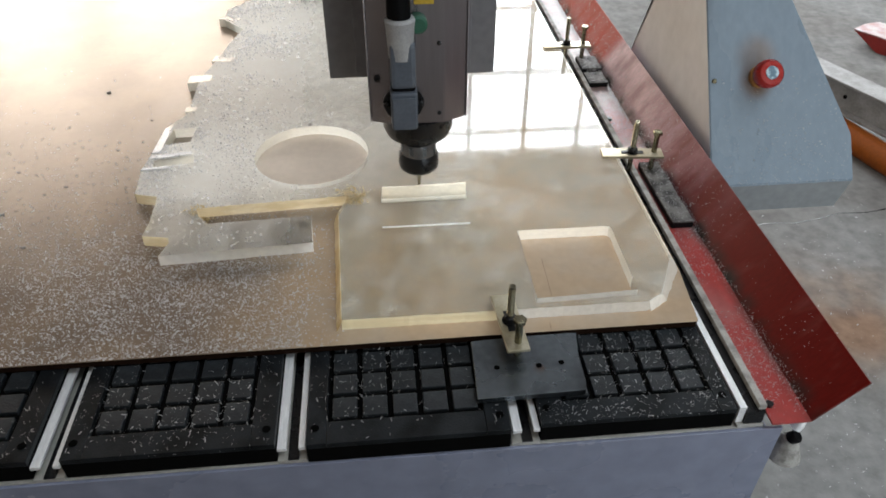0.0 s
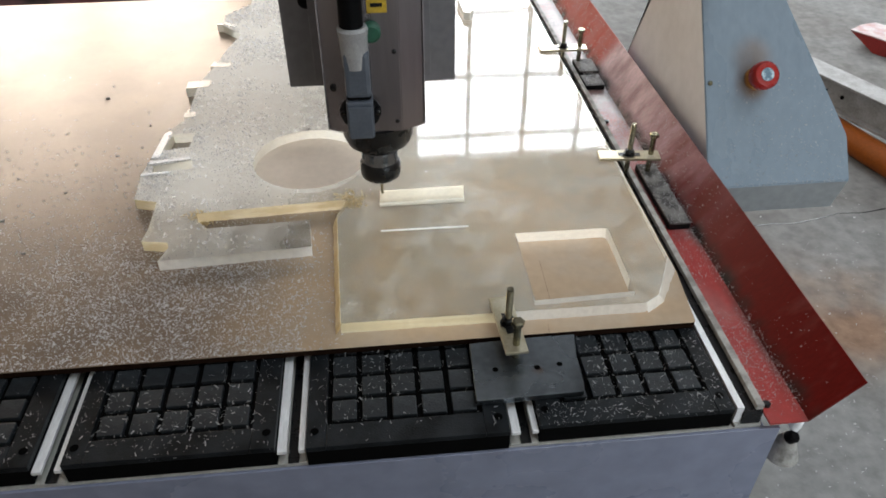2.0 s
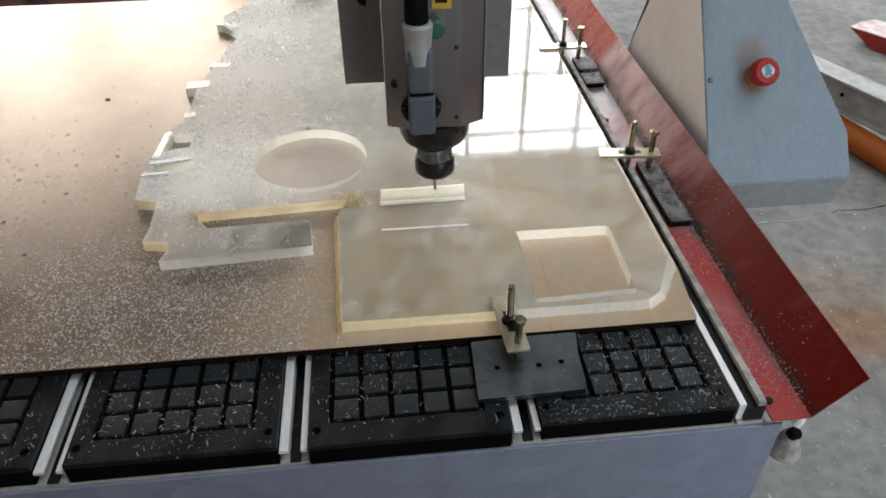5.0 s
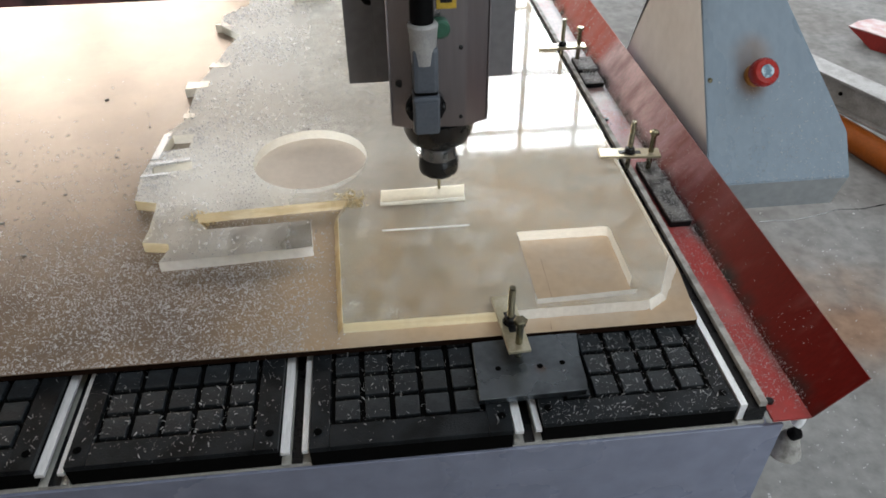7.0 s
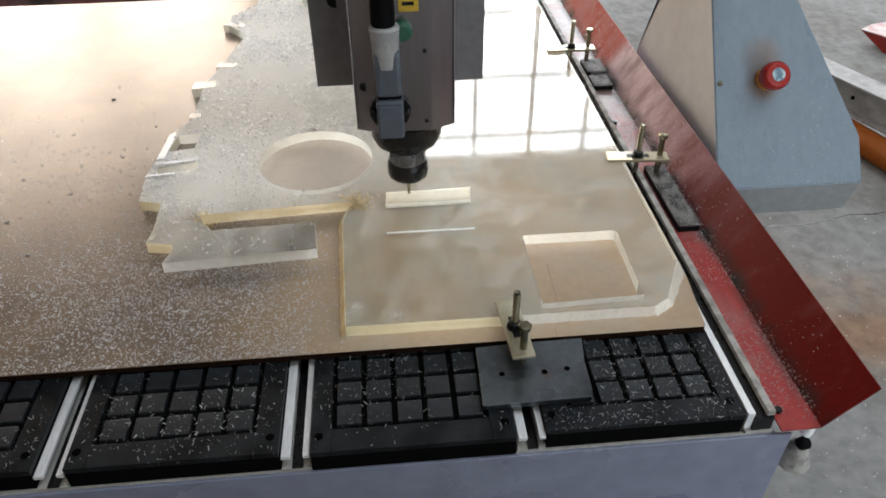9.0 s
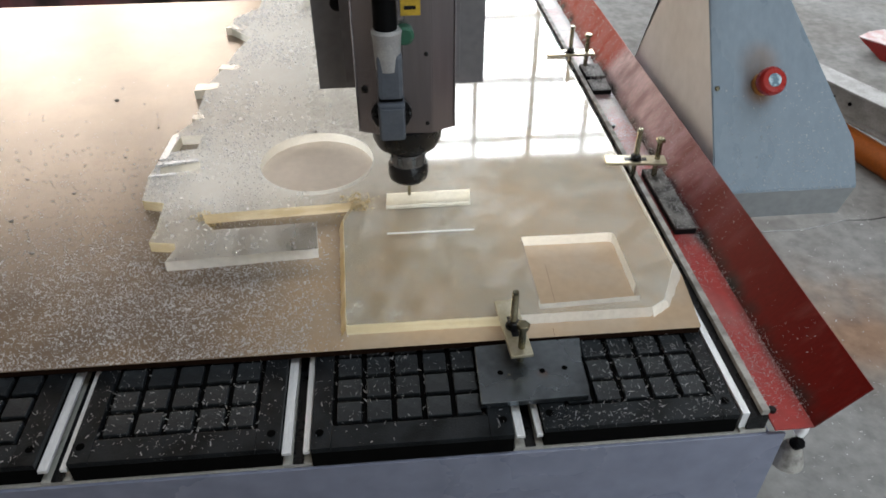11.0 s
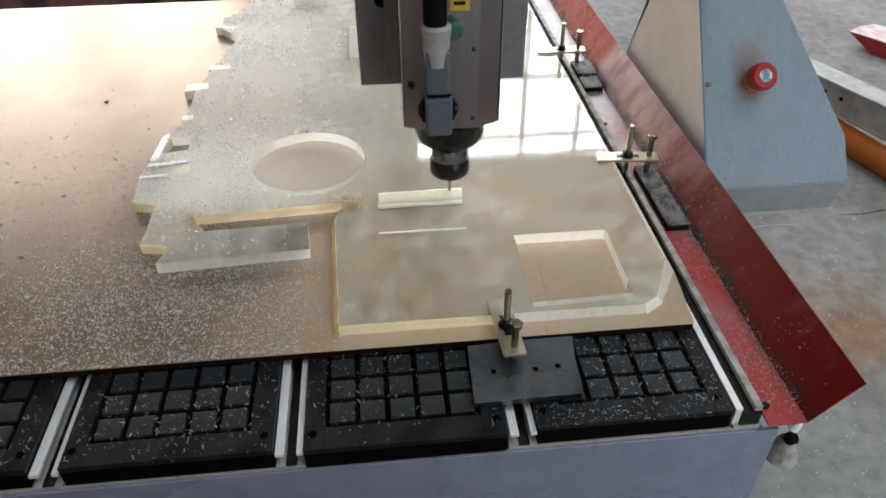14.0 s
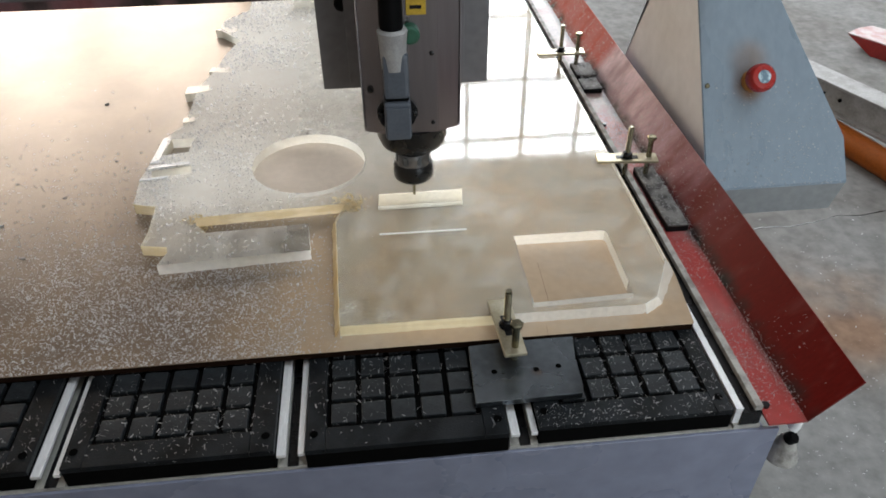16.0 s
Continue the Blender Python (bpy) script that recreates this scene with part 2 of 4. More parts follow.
ZINC = material("yellow_zinc_plate", (0.42, 0.37, 0.25), 0.34, 0.75, second=(0.56, 0.53, 0.43), scale=45, bump=0.12)
BOLT = material("zinc_bolt", (0.22, 0.20, 0.13), 0.24, 0.95, second=(0.38, 0.36, 0.28), scale=70, bump=0.2, bump_scale=900)
BLACK = material("black_oxide", (0.005, 0.005, 0.006), 0.28, 0.0, spec=0.35, scale=40, bump=0.05, rough_vary=0.08)
RUBBER = material("black_rubber", (0.003, 0.003, 0.0035), 0.6, spec=0.08, scale=50, bump=0.1)
# dust, whitened further at the far end for the ledge's reflection
RED = material("red_enamel", (0.36, 0.04, 0.035), 0.36, ragged=0.15, tone_ramp=[("Y", 0.25, 0.6, 0.75, (0.46, 0.40, 0.39)), ("Y", 0.5, 0.95, 0.75, (0.60, 0.56, 0.55)), ("X", 0.027, 0.040, 0.95, (0.04, 0.036, 0.033))], second=(0.40, 0.20, 0.19), scale=9, amount=0.75, bump=0.12, bump_scale=500, low=0.5, high=0.72, rough_vary=0.12)
# pink band: dust, with the flange's white reflection put into its colour
RED_CLEAN = material("red_enamel_flange", (0.125, 0.007, 0.005), 0.42, spec=0.06, ragged=0.1, tone_ramp=[("Y", 0.24, 0.46, 0.85, (0.30, 0.15, 0.17)), ("Y", 0.40, 0.72, 0.9, (0.74, 0.575, 0.63), 0.5), ("Y", 0.795, 0.845, 0.98, (0.33, 0.020, 0.008), 0.85), ("X", 0.055, 0.042, 1.0, (0.03, 0.026, 0.024))], second=(0.22, 0.06, 0.055), scale=19, amount=0.5, bump=0.08, low=0.55, high=0.75, rough_vary=0.12, stretch=(0.8, 1.4, 0.5))
BODY = material("lilac_grey_enamel", (0.222, 0.242, 0.325), 0.27, second=(0.21, 0.228, 0.31), scale=4, amount=0.35, bump=0.03, bump_scale=900)
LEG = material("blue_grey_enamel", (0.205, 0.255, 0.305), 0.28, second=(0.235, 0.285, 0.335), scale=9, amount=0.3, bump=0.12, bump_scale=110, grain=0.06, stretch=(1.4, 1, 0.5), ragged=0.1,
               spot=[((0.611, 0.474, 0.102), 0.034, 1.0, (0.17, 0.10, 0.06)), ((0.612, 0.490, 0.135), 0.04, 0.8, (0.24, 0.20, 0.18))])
# tones set by face: left side paler, lower face a neutral grey
LEG_SKIRT = material("grey_lower_tone", (0.25, 0.26, 0.265), 0.4, second=(0.22, 0.225, 0.23), scale=8, amount=0.6, bump=0.05)
LEG_SIDE = material("pale_grey_tone", (0.68, 0.685, 0.69), 0.45, second=(0.58, 0.575, 0.57), scale=5, grain=0.05, amount=0.7, bump=0.05)
CRUMB = material("grey_brown_crumb", (0.20, 0.18, 0.165), 0.6, second=(0.36, 0.34, 0.32), scale=120)
# upright reflections are put into the colour as darker purplish streaks
SPINDLE = material("anodised_spindle_housing", (0.28, 0.258, 0.268), 0.27, 0.8, second=(0.18, 0.155, 0.16), scale=6, amount=0.7, bump=0.03, bump_scale=200, stretch=(3.5, 2, 0.3), grain=0.03)
ZPLATE = material("dark_grey_paint", (0.15, 0.145, 0.152), 0.45, second=(0.11, 0.105, 0.11), scale=9, bump=0.05)
PLUG = material("grey_plug_housing", (0.085, 0.10, 0.125), 0.45, second=(0.06, 0.07, 0.09), scale=30, bump=0.08)
TAPE = material("milky_tape", (0.35, 0.35, 0.35), 0.4, second=(0.24, 0.24, 0.25), scale=60, bump=0.3)
GREEN = material("green_gland", (0.02, 0.10, 0.06), 0.4, scale=60)
YELLOW = material("yellow_gland", (0.55, 0.36, 0.03), 0.4, scale=60)
STOP_RED = material("red_button", (0.34, 0.014, 0.010), 0.28, second=(0.30, 0.02, 0.014), scale=50, amount=0.4)
STOP_AMBER = material("amber_collar", (0.42, 0.17, 0.03), 0.4, scale=50)
STOP_CAP = material("pale_blue_cap", (0.52, 0.66, 0.72), 0.35, second=(0.12, 0.20, 0.26), scale=95, amount=1.0, low=0.48, high=0.56)
CONCRETE = material("worn_concrete", (0.18, 0.18, 0.175), 0.8, spec=0.10, grain=0.2, second=(0.145, 0.14, 0.133), scale=3.2, amount=0.9, bump=0.3, bump_scale=120, detail=9, ragged=0.1, spot=[((1.27, 0.79, -0.78), 0.14, 1.0, (0.10, 0.045, 0.024)), ((1.30, 0.86, -0.78), 0.32, 0.75, (0.22, 0.15, 0.105))])
ORANGE = material("orange_pipe_paint", (0.22, 0.055, 0.005), 0.45, spec=0.2, second=(0.22, 0.06, 0.01), scale=12, bump=0.05)
WHITE_BEAM = material("scuffed_white_paint", (0.26, 0.258, 0.255), 0.55, spec=0.25, second=(0.16, 0.155, 0.15), scale=14, amount=0.7, bump=0.1)
RED_BEAM = material("red_beam_paint", (0.22, 0.012, 0.010), 0.5, second=(0.14, 0.012, 0.010), scale=14, bump=0.1)
DUSTY_RED = material("dusty_red_paint", (0.40, 0.33, 0.33), 0.6, second=(0.34, 0.14, 0.135), scale=18, amount=0.8, bump=0.1)
WALL = material("plaster", (0.27, 0.26, 0.245), 0.9, scale=2, bump=0.1, bump_scale=60)
ROOF = material("roof_sheet", (0.20, 0.19, 0.185), 0.8, scale=2)
FRAME = material("window_frame_paint", (0.55, 0.55, 0.55), 0.5, scale=20)


# ---- helpers for meshes ----
def box(bm, x0, x1, y0, y1, z0, z1, bevel=0.0, m=0):
    made = bmesh.ops.create_cube(bm, size=1, matrix=Matrix.LocRotScale(((x0 + x1) / 2, (y0 + y1) / 2, (z0 + z1) / 2), None, (x1 - x0, y1 - y0, z1 - z0)))
    faces = {f for v in made["verts"] for f in v.link_faces}
    for f in faces:
        f.material_index = m
    if bevel:
        bmesh.ops.bevel(bm, geom=list({e for f in faces for e in f.edges}), offset=bevel, segments=2, affect="EDGES", profile=0.6)
    return bm


def turned(bm, profile, m=None, n=40):
    """A body of revolution about z from (radius, height) pairs, closed at both ends, placed by m."""
    m = m or Matrix()
    rings = [[bm.verts.new(m @ Vector((r * math.cos(2 * math.pi * i / n), r * math.sin(2 * math.pi * i / n), z))) for i in range(n)] for r, z in profile]
    for a, b in zip(rings, rings[1:]):
        for i in range(n):
            bm.faces.new((a[i], a[(i + 1) % n], b[(i + 1) % n], b[i])).smooth = True
    bm.faces.new(rings[0][::-1])
    bm.faces.new(rings[-1])
    return bm


def rod(bm, a, b, r, n=16):
    a, b = Vector(a), Vector(b)
    m = Matrix.Translation(a) @ (b - a).to_track_quat("Z", "Y").to_matrix().to_4x4()
    return turned(bm, [(r, 0), (r, (b - a).length)], m, n)


def prism(bm, outline, a, b, axis="x", m=0):
    """A slab with that outline, from a to b along an axis."""
    def at(p, d):
        return {"x": (d, *p), "y": (p[0], d, p[1]), "z": (*p, d)}[axis]
    lo, hi = ([bm.verts.new(at(p, d)) for p in outline] for d in (a, b))
    faces = [bm.faces.new(lo[::-1]), bm.faces.new(hi)]
    for i in range(len(lo)):
        j = (i + 1) % len(lo)
        faces.append(bm.faces.new((lo[i], lo[j], hi[j], hi[i])))
    for f in faces:
        f.material_index = m
    bmesh.ops.recalc_face_normals(bm, faces=faces)
    return bm


def mesh_of(name, bm, *mats):
    me = bpy.data.meshes.new(name)
    bm.to_mesh(me)
    bm.free()
    for m in mats:
        me.materials.append(m)
    if any(p.use_smooth for p in me.polygons):
        me.set_sharp_from_angle(angle=radians(38))
    return me


def part(name, bm, mats, parent=None, label=""):
    mats = mats if isinstance(mats, (list, tuple)) else (mats,)
    ob = new(name, mesh_of(name, bm, *mats))
    ob.parent = parent
    return tagged(ob, label)


def thing(name, label, category, at=(0, 0, 0), group="", kind=""):
    ob = new(name)
    ob.location = at
    ob.empty_display_size = 0.02
    return tagged(ob, label, category, group, kind)


def B():
    return bmesh.new()


# ---- the hall ----
FLOOR_Z = -0.78
tagged(part("floor", box(B(), -7, 7, -6, 6.6, FLOOR_Z - 0.2, FLOOR_Z), CONCRETE), "worn grey concrete workshop floor with stains", "floor", kind="structure")
bm = B()
for a, b, c, d in ((-7, 0.4, -1.65, 6.6), (4.4, 7, -1.65, 6.6), (0.4, 4.4, -1.65, -1.5), (0.4, 4.4, 0.9, 6.6)):
    box(bm, a, b, c, d, 4.6, 4.8)
tagged(part("ceiling", bm, ROOF), "grey sheet roof of the workshop with an added opening for overhead fill", "ceiling", kind="structure")


def wall_with_opening(name, y, thick, x0, x1, z0, z1, label):
    bm = B()
    for a, b, c, d in ((-7, x0[0], FLOOR_Z, 4.6), (x0[-1] + x1[-1], 7, FLOOR_Z, 4.6)):
        box(bm, a, b, y, y + thick, c, d)
    edges = list(zip(x0, x1, z0, z1))
    for i, (a, w, c, d) in enumerate(edges):
        box(bm, a, a + w, y, y + thick, FLOOR_Z, c)
        box(bm, a, a + w, y, y + thick, d, 4.6)
        if i + 1 < len(edges):
            box(bm, a + w, edges[i + 1][0], y, y + thick, FLOOR_Z, 4.6)
    return tagged(part(name, bm, WALL), label, "wall", kind="structure")


wall_with_opening("wall_north", 6.0, 0.25, (-5.0, 0.38), (4.1, 5.12), (0.35, 0.3), (3.5, 3.45), "plain plastered workshop wall with two glazed bays")
# unseen wall, added to hold the rear fill's opening
wall_with_opening("wall_south", -1.65, 0.25, (0.75,), (1.0,), (FLOOR_Z + 0.02,), (1.34,), "added plain wall behind the camera with an opening for the fill light")
# unseen slanted piece, added to cut the warm bay's glare along a slope
tagged(part("trim", prism(B(), [(-4.5, 3.52), (-0.88, 2.80), (-0.88, 3.52)], 5.90, 5.998, "y"), ROOF), "added slanted sheet that shapes the warm window's glare", "trim", kind="structure")
for name, x in (("wall_west", -7.0), ("wall_east", 6.8)):
    tagged(part(name, box(B(), x, x + 0.2, -1.4, 6.0, FLOOR_Z, 4.6), WALL), "plain plastered workshop wall", "wall", kind="structure")


def glazed_bay(name, x0, x1, z0, z1, y, dx, heights, label, wide=0.021):
    w = thing(name, label, "window", (0, 0, 0), kind="structure")
    bm = B()
    for a, b, c, d in ((x0, x1, z0, z0 + 0.06), (x0, x1, z1 - 0.02, z1), (x0, x0 + 0.06, z0 + 0.06, z1 - 0.02), (x1 - 0.06, x1, z0 + 0.06, z1 - 0.02)):
        box(bm, a, b, y, y + 0.06, c, d)
    part("window_frame", bm, FRAME, w)
    x = x0 + dx
    while x < x1 - 0.1:
        part("mullion", box(B(), x - wide, x + wide, y + 0.002, y + 0.05, z0 + 0.06, z1 - 0.02), FRAME, w)
        x += dx
    for z in heights:
        part("transom", box(B(), x0 + 0.06, x1 - 0.06, y + 0.005, y + 0.045, z - wide, z + wide), FRAME, w)
    return w


glazed_bay("window_1", 0.38, 5.5, 0.3, 3.45, 6.02, 0.57, (3.21, 2.56, 1.92, 1.28), "tall glazed bay with a grid of slim mullions")
glazed_bay("window_2", -5.0, -0.9, 0.35, 3.5, 6.02, 1.3, (2.05,), "wide window lit by warm daylight", 0.05)
# frame of the added opening; no door is known there
door = thing("door_1", "added unseen door frame around the rear fill light", "door", kind="structure")
for a, b, c, d in ((0.69, 0.78, FLOOR_Z + 0.021, 1.30), (1.72, 1.81, FLOOR_Z + 0.021, 1.30), (0.69, 1.81, 1.302, 1.40)):
    part("door_frame", box(B(), a, b, -1.398, -1.380, c, d, 0.004), FRAME, door)

# ---- the router table ----
PITCH, CELL = 0.030, 0.0241
BED = -0.027
table = thing("router_table", "large router table with lilac-grey enamelled frame and aluminium bed", "machine", (0, 0, FLOOR_Z))
tz = -FLOOR_Z


def tpart(name, bm, mat, label="", parent=None):
    ob = part(name, bm, mat, parent or table, label)
    if parent is None:
        ob.location = (0, 0, tz)
    return ob


tpart("front_panel", box(B(), -1.0, 0.452, -0.0335, -0.0300, -0.52, BED - 0.0005, 0.0005), BODY, "lilac-grey enamelled front panel")
tpart("bed", box(B(), -1.0, 0.414, -0.0298, 1.5, BED - 0.02, BED, 0.0005), ALU_DULL, "dull aluminium bed plate")
tpart("side_panel", box(B(), 0.430, 0.450, -0.032, 1.5, -0.52, BED - 0.022, 0.002), BODY)
for x in (-0.95, 0.37):
    for y in (0.0, 1.4):
        tpart("leg", box(B(), x, x + 0.06, y, y + 0.06, -tz + 0.03, -0.521, 0.003), BODY)
        tpart("foot", turned(B(), [(0.045, 0.001), (0.045, 0.012), (0.015, 0.02), (0.012, 0.03)], Matrix.Translation((x + 0.03, y + 0.03, -tz))), BLACK)


def slot_rail(x0, wide, thin):
    """One clamping channel: two aluminium lips over a dark slot, open at the front."""
    base = tpart("clamping_rail", box(B(), x0, x0 + 0.028, -0.0296, 1.5, BED + 0.0005, BED + 0.004), ALU_DULL, "aluminium clamping rail with a dark slot")
    part("lip", box(B(), x0 + 0.0005, x0 + wide, -0.0270, 1.49, -0.0125, -0.008, 0.0008), ALU, base)
    part("lip", box(B(), x0 + 0.0275 - thin, x0 + 0.0275, -0.0270, 1.49, -0.0125, -0.008, 0.0008), ALU, base)
    # black strip that paints the shade between the lips
    part("inner_web", box(B(), x0 + wide + 0.0005, x0 + 0.027 - thin, -0.030, 1.48, BED + 0.0042, BED + 0.006), BLACK, base)


for x in (-0.508, -0.2805, -0.0535, 0.1745):
    slot_rail(x, 0.0095, 0.0065)
# the edge channel along the right side: bright lip, dark slot, pale outer bar
edge = tpart("edge_channel", box(B(), 0.4045, 0.432, -0.0296, 1.5, BED - 0.003, BED + 0.004), ALU_DULL, "aluminium edge channel with a pale outer bar")
part("lip", box(B(), 0.4030, 0.4105, -0.026, 1.49, BED + 0.0042, 0.0, 0.0006), ALU, edge)
part("outer_bar", box(B(), 0.4225, 0.4305, -0.0265, 1.49, -0.0045, 0.002, 0.0008), BAR, edge, "pale dusty aluminium bar")
# black filler: the edge slot's shade as a solid strip
part("slot_lining", box(B(), 0.4108, 0.4300, -0.0285, 1.48, BED + 0.0042, -0.0048), BLACK, edge)

# red chip tray: a flat ledge and an upturned flange
tray = thing("chip_tray", "red enamelled chip tray with an upturned outer flange", "tray", (0.434, -0.039, -0.012))
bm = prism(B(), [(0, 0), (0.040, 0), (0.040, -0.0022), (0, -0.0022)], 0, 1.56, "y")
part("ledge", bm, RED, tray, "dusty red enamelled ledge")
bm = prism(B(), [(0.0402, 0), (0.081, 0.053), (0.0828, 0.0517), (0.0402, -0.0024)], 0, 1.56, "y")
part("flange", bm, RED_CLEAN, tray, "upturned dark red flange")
for x, y in ((0.006, 0.023), (0.006, 0.62)):
    part("screw", turned(B(), [(0.0042, 0.0), (0.0042, 0.003), (0.003, 0.004)], Matrix.Translation((x, y, 0.0002)), 12), BLACK, tray)
# a small adjusting foot under the tray's front corner
corner_foot = thing("levelling_foot", "black knob with a white cap on a pale cone base", "foot", (0.497, 0.0, -0.09))
part("bracket", turned(B(), [(0.034, -0.062), (0.033, -0.056), (0.015, -0.006), (0.010, -0.004)], None, 28), BAR, corner_foot, "scuffed pale cone-shaped base")
part("knob", turned(B(), [(0.008, 0), (0.013, 0.003), (0.013, 0.018), (0.009, 0.022)], pose(-0.004, -0.004, -0.004, 24, 18), 20), RUBBER, corner_foot)
part("cap", turned(B(), [(0.012, 0), (0.011, 0.012), (0.007, 0.026), (0.004, 0.029)], pose(0.006, 0.006, 0.019, 8, 14), 18), GLINT_AND_CAP, corner_foot, "white tapered cap")
corner_foot.scale = (0.55, 0.55, 0.55)


# ---- vacuum plates ----
def vacuum_plate(shift=0.0):
    t = thing("vacuum_plate", "black phenolic vacuum plate with a raised square grid, dusted with chips", "vacuum plate", group="vacuum plates on the bed")
    rows = 5
    x0, x1, y0, y1 = -0.0245, 0.1725, -0.031, rows * PITCH + 0.02
    gx0, gx1, gy0 = shift - 0.0052, shift + 4 * PITCH + CELL + 0.0052, -0.0052
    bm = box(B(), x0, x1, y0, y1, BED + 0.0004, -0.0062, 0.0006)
    part("base", bm, VAC_SHADED, t)
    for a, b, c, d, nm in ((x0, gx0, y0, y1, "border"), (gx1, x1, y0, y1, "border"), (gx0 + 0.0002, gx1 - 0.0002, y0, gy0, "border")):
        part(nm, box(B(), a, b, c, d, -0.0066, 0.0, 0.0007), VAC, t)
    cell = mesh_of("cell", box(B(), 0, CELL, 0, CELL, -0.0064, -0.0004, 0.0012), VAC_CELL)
    for j in range(rows):
        for i in range(5):
            ob = new("cell", cell)
            ob.parent, ob.location = t, (shift + i * PITCH, j * PITCH, 0)
            ob.rotation_euler = (0, 0, radians(random.uniform(-0.5, 0.5)))
    for x in (-0.0165, 0.1635):
        part("screw_hole", turned(B(), [(0.0038, 0.0), (0.0042, 0.0005)], Matrix.Translation((x, -0.0125, 0.0001)), 18), HOLE, t)
    return t


plate = vacuum_plate()
plate.location = (0, 0, 0)
for x, y in ((-0.2265, 0.0036), (-0.4535, 0.005)):
    copy_thing(plate, pose(x, y, 0))
# the end plate's grid sits nearer to its outer side
vacuum_plate(0.0060).location = (0.2275, 0.0042, 0)

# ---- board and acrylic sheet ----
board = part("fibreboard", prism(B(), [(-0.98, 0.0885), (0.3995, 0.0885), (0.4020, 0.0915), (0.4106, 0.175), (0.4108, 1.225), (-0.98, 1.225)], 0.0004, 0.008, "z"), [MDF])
board.data.materials.append(MDF_EDGE_SHADED)
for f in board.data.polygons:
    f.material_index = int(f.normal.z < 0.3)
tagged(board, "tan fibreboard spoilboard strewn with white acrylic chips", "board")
for a, b, w in (((0.2500, 0.2130), (0.2480, 0.1390), 0.0002), ((0.2360, 0.0890), (0.2370, 0.1020), 0.0002)):
    part("saw_mark", prism(B(), [(a[0] - w, a[1]), (a[0] + w, a[1]), (b[0] + w, b[1]), (b[0] - w, b[1])], 0.0081, 0.0082, "z"), SAW, board)
TOP, UNDER = 0.0232, 0.0084


def ring(cx, cy, r, n=72):
    return [(cx + r * math.cos(2 * math.pi * i / n), cy + r * math.sin(2 * math.pi * i / n)) for i in range(n)]


def rough(points, step=0.006, depth=0.0004):
    """A sawn outline: the straight runs broken into short uneven steps."""
    out = []
    for (a, b), (c, d) in zip(points, points[1:] + points[:1]):
        n = max(1, int(math.hypot(c - a, d - b) / step))
        for i in range(n):
            k = i / n
            j = depth if i else 0
            out.append((a + (c - a) * k + random.uniform(-j, j), b + (d - b) * k + random.uniform(-j, j)))
    return out


def sheet_mesh(loops, lo, hi, walls=True, faces=True):
    """A flat plate with holes: loops[0] is the outline; the walls take the second material."""
    bm = B()
    verts = [[(bm.verts.new((x, y, hi)), bm.verts.new((x, y, lo))) for x, y in lp] for lp in loops]
    for k in (0, 1) if faces else ():
        edges = [bm.edges.new((lp[i][k], lp[(i + 1) % len(lp)][k])) for lp in verts for i in range(len(lp))]
        bmesh.ops.triangle_fill(bm, edges=edges, use_beauty=True, normal=(0, 0, 1))
    for lp in verts:
        for i in range(len(lp)):
            j = (i + 1) % len(lp)
            if walls:
                bm.faces.new((lp[i][0], lp[j][0], lp[j][1], lp[i][1])).material_index = 1
    bmesh.ops.recalc_face_normals(bm, faces=bm.faces)
    return bm


outline = [(0.009, 0.111), (0.350, 0.110), (0.368, 0.121), (0.4005, 0.186), (0.4005, 1.21), (-0.19, 1.21), (-0.192, 1.097), (-0.236, 1.045),
           (-0.237, 0.992), (-0.192, 0.938), (-0.210, 0.870), (-0.222, 0.797), (-0.240, 0.725), (-0.238, 0.60),
           (-0.264, 0.553), (-0.270, 0.468), (-0.274, 0.439), (-0.269, 0.377), (-0.238, 0.368), (-0.236, 0.311), (-0.239, 0.282), (-0.206, 0.276),
           (-0.203, 0.265), (-0.211, 0.240), (-0.028, 0.2505), (-0.033, 0.3065), (-0.162, 0.3010), (-0.176, 0.318), (-0.182, 0.336), (0.016, 0.3480), (0.002, 0.311)]
holes = [ring(-0.0388, 0.4605, 0.0815), [(0.2265, 0.126), (0.3425, 0.130), (0.3445, 0.2445), (0.3425, 0.2490), (0.3380, 0.2505), (0.226, 0.251)],
         [(-0.257, 0.502), (-0.219, 0.510), (-0.217, 0.551), (-0.251, 0.551)], [(-0.259, 0.443), (-0.205, 0.449), (-0.209, 0.472), (-0.262, 0.460)],
         [(0.058, 0.3360), (0.171, 0.3360), (0.1745, 0.3660), (0.095, 0.3640), (0.060, 0.3645)]]
sheet = thing("acrylic_sheet", "thick clear acrylic sheet with cut openings, dusty, clamped on the board", "acrylic sheet", (0, 0, 0))
cuts = [rough(outline)] + [holes[0], rough(holes[1], 0.01, 0.0003)] + [rough(h, 0.008, 0.0006) for h in holes[2:]]
# the loose tongue in front of the long slit is the clear body's second piece
first_cut, last_cut = cuts[0].index((-0.206, 0.276)), cuts[0].index((-0.162, 0.3010))
plateob = part("clear_body", sheet_mesh([cuts[0][:first_cut + 1] + cuts[0][last_cut:]] + cuts[1:], UNDER, TOP, walls=False), ACRYLIC, sheet, "clear dusty acrylic body")
part("clear_tongue", sheet_mesh([cuts[0][first_cut:last_cut + 1]], UNDER, TOP, walls=False), ACRYLIC, sheet, "clear dusty tongue in front of the long slit")


